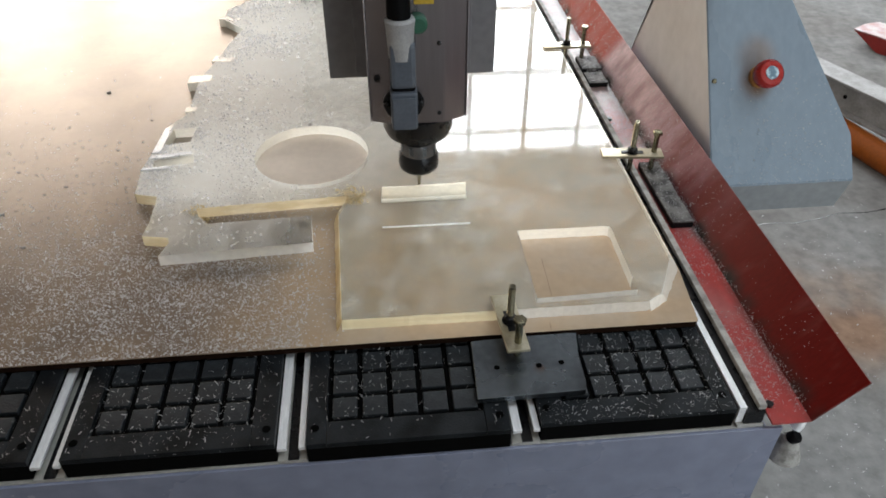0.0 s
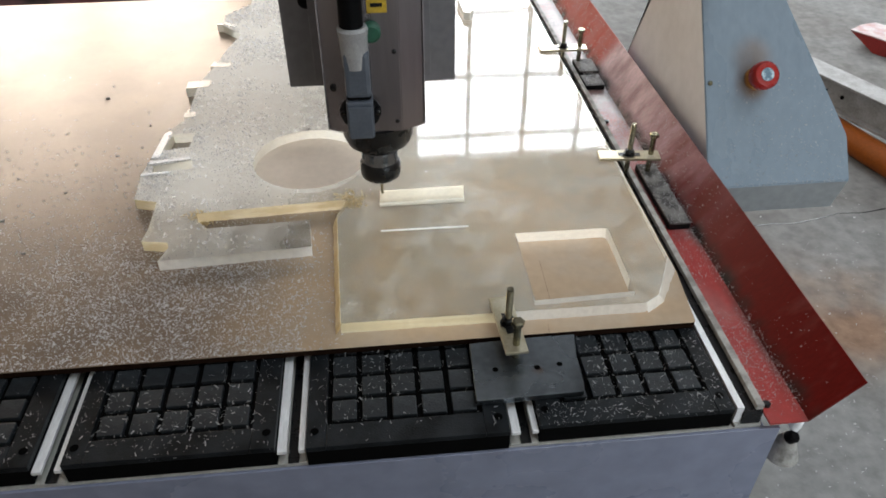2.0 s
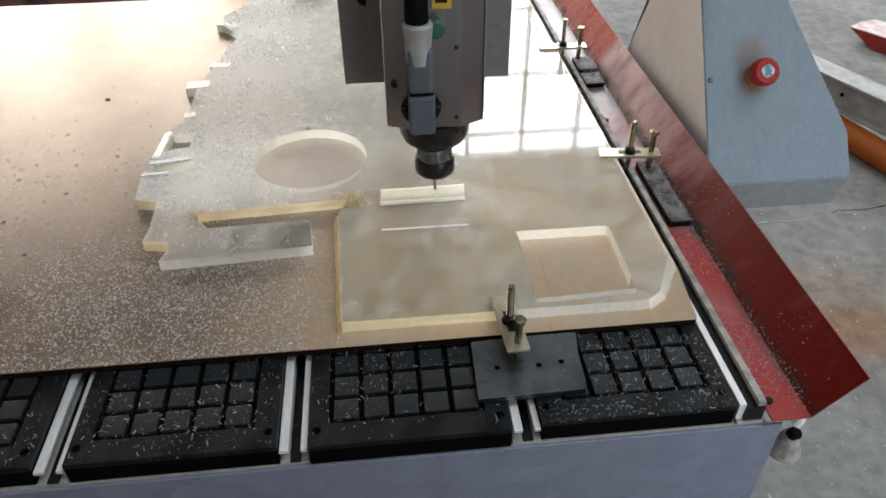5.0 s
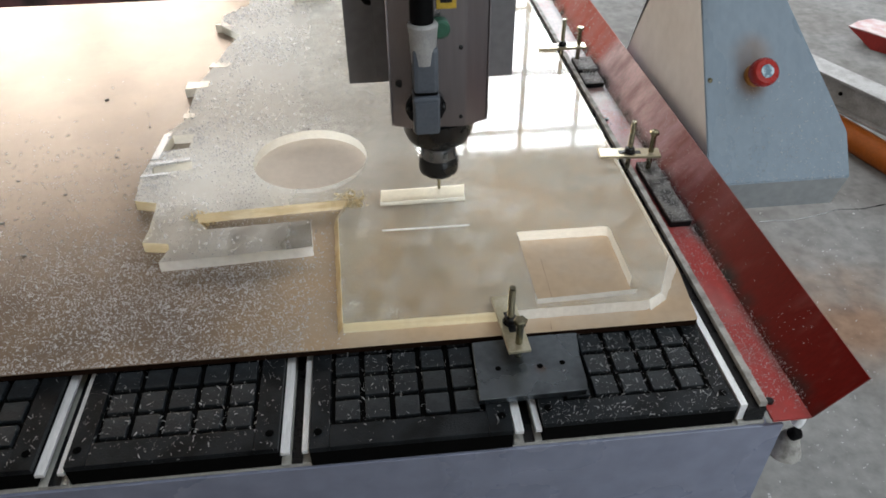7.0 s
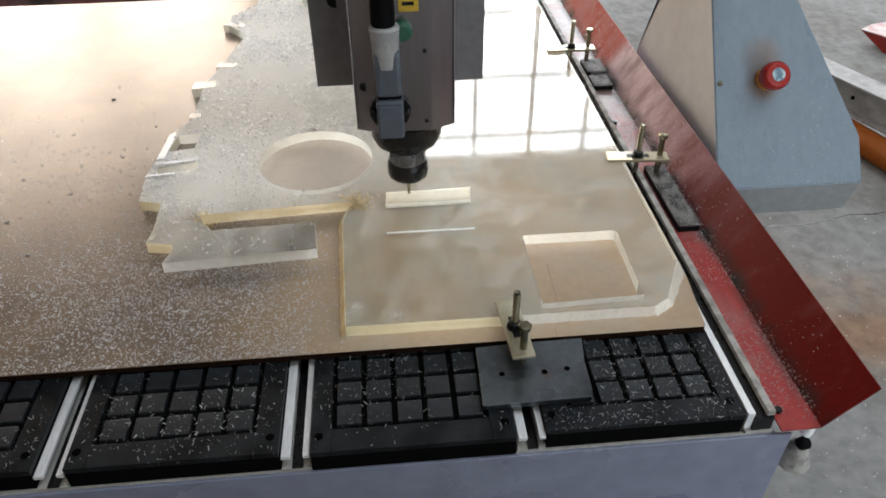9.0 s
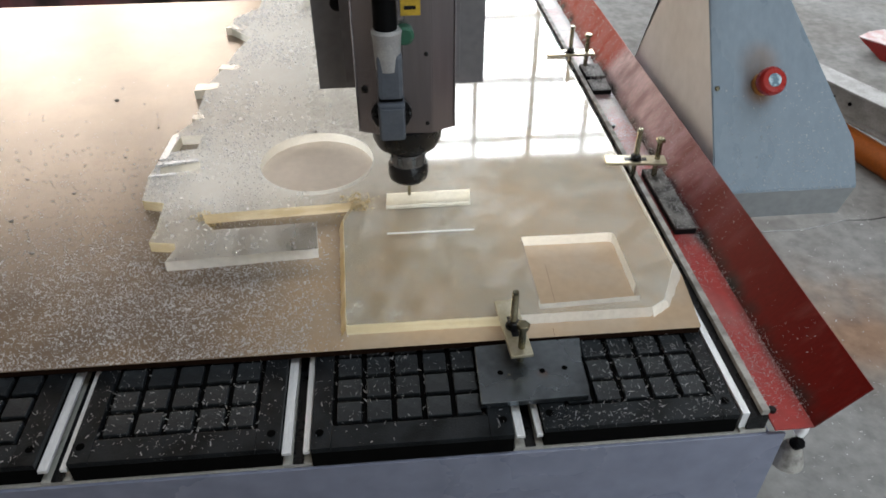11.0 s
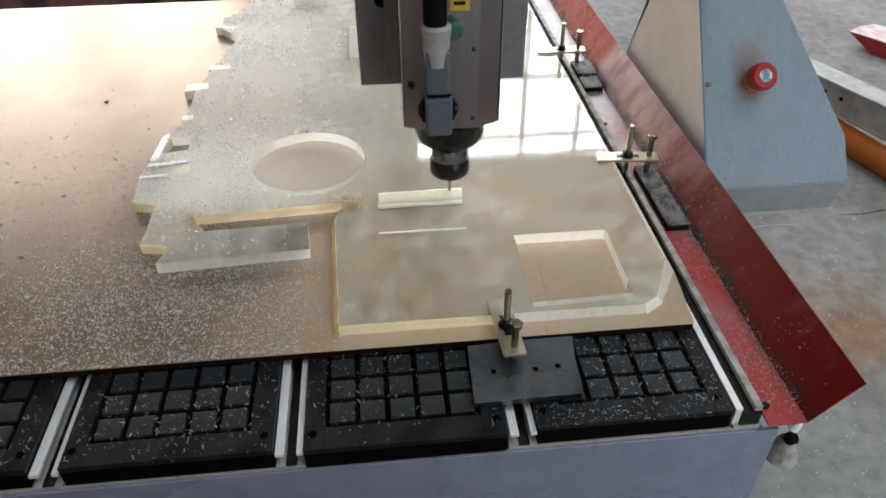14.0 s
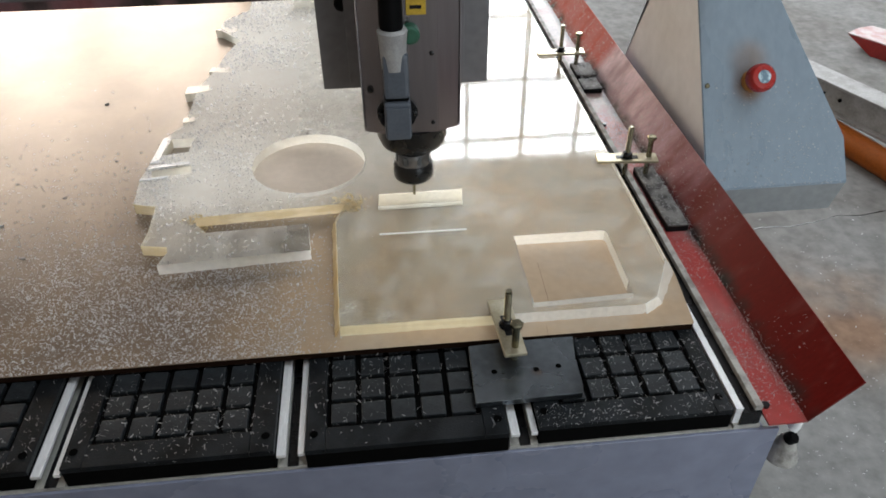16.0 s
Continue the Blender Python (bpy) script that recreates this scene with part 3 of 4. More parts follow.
def sawn_edges(choose, mat, label):
    """The upright cut faces that the rule picks by their middle."""
    bm = sheet_mesh(cuts, UNDER, TOP, faces=False)
    bm.faces.index_update()
    bm.verts.index_update()
    gone = []
    for f in bm.faces:
        c = f.calc_center_median()
        f.material_index = 0
        if not choose(c.x, c.y):
            gone.append(f)
    bmesh.ops.delete(bm, geom=gone, context="FACES")
    # each unbroken run of cut face is a part of its own
    made, left = [], set(bm.faces)
    while left:
        run, queue = set(), [left.pop()]
        while queue:
            f = queue.pop()
            run.add(f)
            for e in f.edges:
                for g in e.link_faces:
                    if g in left:
                        left.discard(g)
                        queue.append(g)
        one, at = B(), {}
        for v in sorted({v for f in run for v in f.verts}, key=lambda v: v.index):
            at[v] = one.verts.new(v.co)
        for f in sorted(run, key=lambda f: f.index):
            one.faces.new([at[v] for v in f.verts])
        made.append(part("sawn_edge", one, mat, sheet, label))
    bm.free()
    return made


def in_ring(x, y):
    return math.hypot(x + 0.0388, y - 0.4605) < 0.084


def edge_kind(x, y):
    """Which sort of cut face lies there."""
    if in_ring(x, y):
        return "cream" if y > 0.452 else "pale"
    if 0.22 < x < 0.35 and 0.12 < y < 0.26:
        return "cream" if y > 0.2485 or (x > 0.338 and y > 0.15) else "pale" if y < 0.135 else "clear"
    if x > 0.18 and y < 0.19:
        return "pale"
    if y < 0.116 and x > 0.0:
        return "front"
    if x < -0.02 and y <= 0.262:
        return "strip"
    if x < -0.025 and y < 0.312 and x > -0.164:
        return "clear" if x < -0.036 else "strip"
    if x < -0.2 and 0.4405 < y < 0.5525 and x > -0.2635:
        return "window"
    if x < 0.03 and 0.262 < y < 0.60:
        return "amber"
    return "cream"


for kind, mat, label in (("amber", EDGE_AMBER, "amber sawn edges of the broken side"), ("strip", EDGE_CLEAR, "pale sawn edge of the front strip"),
                         ("front", FRONT_CREAM, "cream sawn front edge in two passes"), ("pale", FRONT_PALE, "translucent grey-white milled edge"),
                         ("clear", CUT_CLEAR, "polished clear cut face"), ("cream", FROST, "frosted cream sawn edges"),
                         ("window", FROST, "cream cut faces of a small opening")):
    obs = sawn_edges(lambda x, y: edge_kind(x, y) == kind, mat, label)
    for ob in obs:
        ob.visible_shadow = kind in ("amber", "window")
plateob.visible_shadow = False
part("groove_bottom", prism(B(), [(0.3375, UNDER), (0.3635, UNDER), (0.3635, 0.0225), (0.3375, 0.0110)], 0.0600, 0.1725, "x"), FROST, sheet, "white groove packed with milling swarf")
part("scored_line", prism(B(), [(0.058, 0.2712), (0.169, 0.2703), (0.169, 0.2733), (0.058, 0.2744)], TOP + 0.0001, TOP + 0.0005, "z"), SCORE, sheet, "thin white scored line")


def broken_edge(top, low, mat, label):
    """A side that was snapped, not sawn: it slopes out from a line along the top to a line along the board."""
    bm, rows = B(), []
    for i in range(len(top) - 1):
        a, b, c, d = (Vector(p) for p in (top[i], top[i + 1], low[i], low[i + 1]))
        n = max(2, int((b - a).length / 0.005))
        for k in range(n + 1):
            p, q = a.lerp(b, k / n), c.lerp(d, k / n)
            rows.append([bm.verts.new((v.x + random.uniform(-w, w), v.y + random.uniform(-w, w), z)) for v, z, w in
                         ((p.lerp(q, 0.04), TOP - 0.0003, 0.0003), (p.lerp(q, 0.45), 0.017, 0.0008), (q, UNDER, 0.0008))])
    for a, b in zip(rows, rows[1:]):
        for i in (0, 1):
            bm.faces.new((a[i], a[i + 1], b[i + 1], b[i])).smooth = True
    bmesh.ops.recalc_face_normals(bm, faces=bm.faces)
    bmesh.ops.solidify(bm, geom=bm.faces[:], thickness=0.0012)
    return part("broken_edge", bm, mat, sheet, label)


broken_edge([(0.009, 0.111), (0.002, 0.311)], [(0.0028, 0.110), (-0.0042, 0.311)], RAW, "amber broken edge sloping to the board")
broken_edge([(0.350, 0.1098), (0.368, 0.121), (0.4005, 0.186)], [(0.354, 0.1090), (0.377, 0.124), (0.4100, 0.178)], FRONT_PALE, "frosted white broken corner").visible_shadow = False
broken_edge([(0.4005, 0.187), (0.4006, 1.205)], [(0.4070, 0.187), (0.4050, 1.205)], EDGE_CLEAR, "pale dusty side edge").visible_shadow = False
# white strips paint the window's glints round the small openings
for pts in ([(-0.268, 0.4640), (-0.211, 0.4725), (-0.212, 0.4800), (-0.267, 0.4715)], [(-0.274, 0.4335), (-0.236, 0.4380), (-0.236, 0.4430), (-0.2730, 0.4390)],
            [(-0.2680, 0.480), (-0.2570, 0.481), (-0.2530, 0.556), (-0.2630, 0.553)]):
    part("polished_edge", prism(B(), pts, TOP + 0.0003, TOP + 0.0016, "z"), GLINT_AND_CAP, sheet, "white strip painted as a glint on the broken edge")


# loose offcuts along the broken edge
def offcut(pts, at, turn, label, up=0.0):
    t = thing("acrylic_offcut", label, "offcut", (*at, up), group="acrylic offcuts along the broken edge")
    ob = part("chunk", sheet_mesh([rough(pts, 0.005, 0.0008)], UNDER, TOP + 0.0006), OFFCUT, t)
    t.rotation_euler = (0, 0, radians(turn))
    ob.data.materials.append(OFFCUT)


offcut([(-0.020, -0.013), (0.018, -0.011), (0.021, 0.012), (-0.017, 0.014)], (-0.240, 0.722), 6, "small frosted white acrylic offcut on the board")
offcut([(-0.018, -0.009), (0.016, -0.010), (0.017, 0.010), (-0.016, 0.011)], (-0.212, 0.800), -4, "small frosted white acrylic offcut on the board")
offcut([(-0.035, -0.012), (-0.01, -0.006), (0.012, -0.012), (0.040, -0.008), (0.038, 0.010), (-0.033, 0.011)], (-0.060, 1.105), -4, "jagged frosted white acrylic offcut on the sheet", TOP - UNDER)
offcut([(-0.009, -0.075), (0.010, -0.077), (0.0105, 0.074), (-0.009, 0.076)], (0.029, 0.893), 0, "long pale acrylic strip on the sheet", TOP - UNDER - 0.013)
offcut([(-0.014, -0.050), (-0.002, -0.058), (0.010, -0.036), (0.013, 0.045), (-0.010, 0.050)], (0.258, 1.020), 4, "pale translucent acrylic offcut on the sheet", TOP - UNDER)
offcut([(-0.010, -0.006), (0.008, -0.009), (0.012, 0.004), (-0.006, 0.010)], (-0.236, 0.612), 20, "tiny frosted acrylic offcut on the board")
offcut([(-0.022, -0.012), (-0.004, -0.005), (0.020, -0.013), (0.016, 0.010), (-0.012, 0.012)], (-0.222, 0.992), -30, "bent frosted white acrylic offcut on the board")


# stray crumbs of dark swarf
def crumb(x, y, z, r, label):
    bm = bmesh.new()
    bmesh.ops.create_icosphere(bm, subdivisions=2, radius=r)
    for v in bm.verts:
        v.co = Vector((v.co.x * 1.3, v.co.y, max(v.co.z * 0.7, -r * 0.3))) * random.uniform(0.75, 1.15)
    ob = part("swarf_crumb", bm, CRUMB, None, label)
    ob.location = (x, y, z + r * 0.3)
    tagged(ob, label, "crumb", "stray crumbs of swarf")


crumb(-0.046, 0.546, TOP, 0.0024, "small black crumb on the rim of the round opening")
for x, y, r in ((-0.393, 0.714, 0.0045), (-0.377, 0.426, 0.0030), (-0.388, 0.292, 0.0035), (-0.440, 0.366, 0.0035), (-0.330, 0.520, 0.0025), (-0.455, 0.470, 0.0025), (-0.300, 0.610, 0.0022)):
    crumb(x, y, 0.008, r * 0.7, "small grey-brown crumb of swarf on the fibreboard")


# ---- clamps ----
def clamp(long, wide, stud_top, jack_top, base_z):
    """A strap clamp along y, its toe at y = 0 and its heel at y = -long; z = 0 is the strap's under side."""
    c = thing("strap_clamp", "yellow-zinc strap clamp with a threaded stud and a jack bolt", "clamp", group="clamps holding the sheet")
    bm = prism(B(), [(-wide / 2, 0), (wide / 2, 0), (wide / 2, -long), (-wide / 2 + 0.001, -long)], 0, 0.0042, "z")
    bmesh.ops.bevel(bm, geom=bm.edges[:], offset=0.0007, segments=1, affect="EDGES")
    part("strap", bm, ZINC, c)
    part("slot", box(B(), -0.0042, 0.0042, -long * 0.68, -long * 0.32, 0.0041, 0.0046), BLACK, c)
    y = -long * 0.5
    bm = rod(B(), (0, y, base_z), (0, y, stud_top), 0.0034)
    for i in range(int((stud_top - 0.016) / 0.0018)):
        turned(bm, [(0.0034, 0), (0.0040, 0.0006), (0.0034, 0.0012)], Matrix.Translation((0, y, 0.014 + i * 0.0018)), 14)
    part("stud", bm, BOLT, c, "threaded zinc stud")
    part("washer", turned(B(), [(0.0085, 0), (0.0085, 0.0014)], Matrix.Translation((0, y, 0.0047)), 24), BLACK, c)
    part("nut", turned(B(), [(0.0072, 0), (0.0072, 0.0055), (0.0062, 0.0062)], Matrix.Translation((0, y, 0.0062)), 6), BLACK, c)
    j = -long * 0.86
    bm = rod(B(), (0.002, j, base_z), (0.002, j, jack_top - 0.004), 0.0039)
    turned(bm, [(0.0062, 0), (0.0072, 0.0006), (0.0072, 0.0045), (0.0060, 0.0056)], Matrix.Translation((0.002, j, jack_top - 0.004)), 6)
    part("jack_bolt", bm, BOLT, c, "hex-headed jack bolt")
    return c


first = clamp(0.086, 0.025, 0.054, 0.036, -0.0148)
first.matrix_world = pose(0.1865, 0.1315, TOP + 0.0004, 0, 0, 3)
side = clamp(0.088, 0.024, 0.054, 0.036, -0.030)
side.matrix_world = pose(0.378, 0.419, TOP + 0.0004, 0, 0, 84)
copy_thing(side, pose(0.370, 0.802, TOP + 0.0004, 0, 0, 88))

steel = thing("steel_plate", "grey steel plate with drilled holes lying on the vacuum plates", "steel plate", (0.1435, 0.0025, 0.0005))
bm = prism(B(), [(0, 0), (0.110, 0.002), (0.1125, 0.012), (0.114, 0.050), (0.119, 0.082), (0.060, 0.0815), (0.003, 0.079)], 0, 0.0078, "z")
bmesh.ops.bevel(bm, geom=bm.edges[:], offset=0.0006, segments=1, affect="EDGES")
part("slab", bm, STEEL, steel)
for x, y in ((0.025, 0.039), (0.069, 0.038), (0.093, 0.040)):
    part("drilled_hole", turned(B(), [(0.0028, 0), (0.0032, 0.0003)], Matrix.Translation((x, y, 0.0078)), 16), HOLE, steel)


def packing(name, w, d, h, at, label):
    t = thing(name, label, "block", at, group="packing blocks under the clamps")
    part("block", box(B(), -w / 2, w / 2, 0, d, 0, h, 0.0012), BLOCK, t)
    return t


packing("packing_block", 0.029, 0.150, 0.011, (0.4565, 0.282, -0.0118), "long dark steel packing block dusted with chips")
packing("packing_block", 0.036, 0.055, 0.011, (0.4550, 0.755, -0.0118), "short dark steel packing block")
packing("packing_block", 0.034, 0.045, 0.009, (0.4530, 0.700, -0.0118), "short dark steel packing block")

# ---- gantry ----
gantry = thing("gantry", "gantry with slanted blue-grey end housing and dark beam", "gantry", (0, 0, FLOOR_Z))


def gpart(name, bm, mat, label="", at=None):
    ob = part(name, bm, mat, gantry, label)
    ob.location = at or (0, 0, tz)
    return ob


sl = Vector((0, 0.1253, 0.1802)).normalized()
nn = Vector((0, -sl.z, sl.y))


def leg_housing():
    """The end housing: a slanted front that narrows upwards, a short upright face under it, and slanted back."""
    bm = B()
    top = 0.42
    front = [(0.54, -0.0205), (0.758, -0.0205), (0.756, 0.034), (0.667, 0.200), (0.590, 0.34), (0.54, 0.34)]
    f = [bm.verts.new((x, 0.385 + (z + 0.0205) * sl.y / sl.z, z)) for x, z in front]
    b = [bm.verts.new((x, 0.82 - (z + 0.0205) * 0.9 if z < 0.1 else 0.715 - (z - 0.1) * 0.4, z)) for x, z in front]
    u = [bm.verts.new((0.545, 0.392, -0.0730)), bm.verts.new((0.750, 0.392, -0.0730)), bm.verts.new((0.750, 0.85, -0.073)), bm.verts.new((0.545, 0.85, -0.073))]
    bm.faces.new(f)
    n = len(f)
    for i in range(1, n):
        j = (i + 1) % n
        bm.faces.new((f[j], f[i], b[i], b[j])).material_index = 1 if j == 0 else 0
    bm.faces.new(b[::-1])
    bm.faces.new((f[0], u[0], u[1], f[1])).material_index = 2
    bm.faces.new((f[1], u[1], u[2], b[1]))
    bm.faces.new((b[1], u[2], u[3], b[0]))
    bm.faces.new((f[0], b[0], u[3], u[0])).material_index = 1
    bm.faces.new(u[::-1])
    bmesh.ops.recalc_face_normals(bm, faces=bm.faces)
    bmesh.ops.bevel(bm, geom=bm.edges[:], offset=0.0015, segments=2, affect="EDGES")
    return bm


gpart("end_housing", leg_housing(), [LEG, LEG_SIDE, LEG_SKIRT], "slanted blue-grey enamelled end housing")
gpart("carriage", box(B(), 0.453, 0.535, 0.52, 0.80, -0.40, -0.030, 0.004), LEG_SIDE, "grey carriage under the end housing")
gpart("beam", box(B(), -1.1, 0.56, 0.50, 0.66, 0.2465, 0.50, 0.003), ZPLATE, "dark grey gantry beam")
gpart("beam_trim", box(B(), -1.1, 0.56, 0.4955, 0.4995, 0.2475, 0.258), RED_CLEAN, "dark red trim strip")
turn = nn.to_track_quat("Z", "Y").to_matrix().to_4x4()


def on_front(x, z):
    return Vector((x, 0.385 + (z + 0.0205) * sl.y / sl.z, z)) + nn * 0.0001


stop = part("emergency_stop", turned(B(), [(0.0165, 0), (0.0165, 0.006), (0.0150, 0.0075)], n=36), STOP_AMBER, gantry, "red mushroom emergency stop button on an amber collar")
stop.matrix_local = Matrix.Translation((0, 0, tz)) @ Matrix.Translation(on_front(0.616, 0.108)) @ turn
part("stem", turned(B(), [(0.012, 0.0076), (0.012, 0.016)], n=28), STOP_RED, stop)
part("button", turned(B(), [(0.0165, 0.0162), (0.0198, 0.019), (0.0205, 0.025), (0.0198, 0.032), (0.0165, 0.0355), (0.011, 0.0362)], n=44), STOP_RED, stop)
part("cap", turned(B(), [(0.0096, 0.0363), (0.0092, 0.0371), (0.006, 0.0375)], n=32), STOP_CAP, stop, "pale cap with worn arrow marks")
scr = part("screw", turned(B(), [(0.0036, 0), (0.0036, 0.0018), (0.0024, 0.0028)], n=18), BOLT, gantry)
scr.matrix_local = Matrix.Translation((0, 0, tz)) @ Matrix.Translation(on_front(0.548, 0.105)) @ turn

# ---- spindle head: its origin is the tool's tip ----
head = thing("spindle_head", "square router spindle with black collet nut and grey cable plug", "spindle", (0.110, 0.360, 0.0205))
hz = -0.0225


def hpart(name, bm, mat, label="", parent=None):
    return part(name, bm, mat, parent or head, label)


bm = prism(B(), [(-0.058, 0.045), (0.057, 0.045), (0.057, -0.027), (0.030, -0.040), (-0.033, -0.040), (-0.058, -0.030)], 0.1395 + hz, 0.42 + hz, "z")
bmesh.ops.bevel(bm, geom=bm.edges[:], offset=0.001, segments=2, affect="EDGES")
block = hpart("housing", bm, SPINDLE, "scuffed grey-brown aluminium housing with painted reflection streaks")
hpart("corner_rib", box(B(), -0.0600, -0.0582, -0.0310, 0.0300, 0.140 + hz, 0.42 + hz, 0.0012), SPINDLE)
hpart("corner_rib", box(B(), 0.0572, 0.0590, -0.0280, 0.0300, 0.140 + hz, 0.42 + hz, 0.0008), SPINDLE)
for x, z in ((0.0240, 0.1535), (0.0235, 0.2415), (-0.0480, 0.1980)):
    k = 1.0 if x > -0.04 else 2.0
    hpart("screw", turned(B(), [(0.0026 * k, 0), (0.0026 * k, 0.0012), (0.0018 * k, 0.0016)], pose(x, -0.0400 if x > -0.04 else -0.0335, z + hz, 90), 14), BLACK, "", block)
hpart("back_plate", box(B(), -0.110, 0.105, 0.058, 0.076, 0.1565 + hz, 0.45 + hz, 0.0015), ZPLATE, "wide dark grey mounting plate")
hpart("clamp_knob", turned(B(), [(0.0095, 0), (0.0095, 0.006), (0.007, 0.009)], pose(-0.077, 0.0578, 0.270 + hz, 90), 20), RUBBER, "round black knob on the mounting plate")
hpart("slide", box(B(), -0.075, 0.072, 0.0452, 0.0578, 0.17 + hz, 0.45 + hz, 0.001), ZPLATE)
hpart("slide_bracket", box(B(), -0.085, 0.085, 0.0762, 0.1345, 0.30 + hz, 0.45 + hz, 0.002), ZPLATE)
hpart("bearing_cap", turned(B(), [(0.030, 0.1035), (0.0405, 0.1085), (0.0445, 0.119), (0.0445, 0.139)], Matrix.Translation((0, 0, hz)), 56), BLACK, "black bearing cap")
hpart("shaft", turned(B(), [(0.0205, 0.0946), (0.0205, 0.1034)], Matrix.Translation((0, 0, hz)), 40), BLACK)
nutp = [(0.016, 0.0500), (0.0210, 0.0515), (0.0255, 0.0555), (0.0265, 0.0605), (0.0265, 0.0740), (0.0246, 0.0775)]
nut = hpart("collet_nut", turned(B(), nutp, Matrix.Translation((0, 0, hz)), 48), BLACK, "black collet nut with wrench slots")
hpart("sleeve", turned(B(), [(0.0238, 0.0776), (0.0229, 0.086), (0.0229, 0.0930), (0.0218, 0.0945)], Matrix.Translation((0, 0, hz)), 48), SLEEVE, "polished dark sleeve", nut)
for k in range(8):
    a = 2 * math.pi * k / 8 + 0.3
    hpart("wrench_slot", box(B(), -0.0025, 0.0025, -0.0004, 0.0006, -0.0055, 0.0055), STEEL, "", nut).matrix_local = \
        Matrix.Translation((0.0236 * math.sin(a), -0.0236 * math.cos(a), 0.0880 + hz)) @ pose(0, 0, 0, 0, 0, math.degrees(a))
bm = turned(B(), [(0.0012, 0), (0.0021, 0.0015), (0.0022, 0.0505 + hz), (0.003, 0.052 + hz)], None, 14)
hpart("milling_bit", bm, BOLT, "slender steel milling bit")

plug = hpart("cable_plug", box(B(), -0.0335, -0.0045, -0.0660, -0.0405, 0.198 + hz, 0.252 + hz, 0.005), PLUG, "grey cable plug with a clip and taped cable")
part("socket_body", box(B(), -0.0345, -0.0035, -0.0680, -0.0402, 0.1475 + hz, 0.1945 + hz, 0.003), PLUG, plug)
part("socket_lid", box(B(), -0.0325, -0.0055, -0.0705, -0.0682, 0.1485 + hz, 0.189 + hz, 0.001), PLUG, plug)
for sx in (-1, 1):
    # the latch ears: black lobes with a dark eye on each side of the socket
    ear = [(-0.019 + sx * u, 0.171 + hz + v) for u, v in ((0.0140, -0.017), (0.0195, -0.013), (0.0240, -0.002), (0.0240, 0.006), (0.0200, 0.014), (0.0140, 0.019))]
    bm = prism(B(), ear, -0.0500, -0.0445, "y")
    bmesh.ops.bevel(bm, geom=bm.edges[:], offset=0.0008, segments=1, affect="EDGES")
    turned(bm, [(0.0036, 0), (0.0036, 0.003), (0.0026, 0.0034)], pose(-0.019 + sx * 0.0195, -0.0500, 0.173 + hz, 90), 14)
    part("latch_ear", bm, BLACK, plug)
part("latch_bridge", box(B(), -0.0330, -0.0050, -0.0640, -0.0410, 0.1945 + hz, 0.2065 + hz, 0.003), RUBBER, plug, "dark rubber seal between plug and socket")
part("strain_relief", turned(B(), [(0.0138, 0.232), (0.0150, 0.250), (0.0158, 0.266), (0.0172, 0.2755), (0.0150, 0.2785)], pose(-0.0205, -0.054, hz), 26), TAPE, plug, "milky tape wound round the cable")
part("cable", turned(B(), [(0.0132, 0.2786), (0.0132, 0.43)], pose(-0.0215, -0.053, hz), 26), RUBBER, plug, "thick black cable")
part("green_gland", turned(B(), [(0.0105, 0), (0.0105, 0.012), (0.008, 0.014)], pose(-0.0005, -0.0405, 0.268 + hz, 90), 24), GREEN, block)
tag = part("warning_tag", box(B(), -0.004, 0.018, -0.0418, -0.0403, 0.287 + hz, 0.312 + hz, 0.0004), YELLOW, block, "small yellow tag with a black mark")
part("mark", box(B(), 0.000, 0.013, -0.0424, -0.0419, 0.294 + hz, 0.298 + hz), BLACK, tag)

# ---- things lying on the floor behind the machine ----
pipe = thing("orange_pipe", "thick orange painted steel pipe lying on the floor", "pipe", (0, 0, FLOOR_Z))
part("tube", rod(B(), (1.544, 2.331, 0.0465), (2.019, 0.595, 0.0465), 0.046, 32), ORANGE, pipe)
# the white beam lies across the pipe
beam = thing("white_steel_beam", "scuffed white painted steel beam resting on the orange pipe", "steel beam", (1.8015, 1.661, FLOOR_Z + 0.0930))
for name, z0, z1 in (("lower_flange", 0, 0.010), ("top_flange", 0.102, 0.112)):
    part(name, box(B(), -0.05, 0.05, -1.1, 0.75, z0, z1, 0.003), WHITE_BEAM, beam)
web = part("web", box(B(), -0.022, 0.022, -1.1, 0.75, 0.0102, 0.1018), WHITE_BEAM, beam)
for y, r in ((0.20, 0.006), (0.13, 0.007), (-0.36, 0.008)):
    part("bolt_hole", turned(B(), [(r, 0), (r, 0.004)], pose(-0.0222, y, 0.055, 0, -90), 14), HOLE, web)
beam.rotation_euler = (0, 0, radians(21.5))
red = thing("red_steel_beam", "red painted steel beam with a dusty top and slanted end", "steel beam", (0, 0, FLOOR_Z + 0.001))
bm = B()
hi = [bm.verts.new((x, y, 0.062)) for x, y in ((2.240, 2.560), (2.398, 2.629), (2.660, 2.220), (2.550, 2.057))]
lo = [bm.verts.new((x, y, 0.0)) for x, y in ((2.2987, 2.4446), (2.405, 2.600), (2.640, 2.220), (2.545, 2.070))]
for k in range(4):
    bm.faces.new((hi[k], hi[(k + 1) % 4], lo[(k + 1) % 4], lo[k]))
bm.faces.new(hi)
bm.faces.new(lo)
bmesh.ops.recalc_face_normals(bm, faces=bm.faces)
part("section", bm, RED_BEAM, red)
part("top_flange", prism(B(), [(2.238, 2.561), (2.318, 2.613), (2.399, 2.631), (2.662, 2.221), (2.5505, 2.054)], 0.0622, 0.067, "z"), DUSTY_RED, red, "dusty pale top flange")
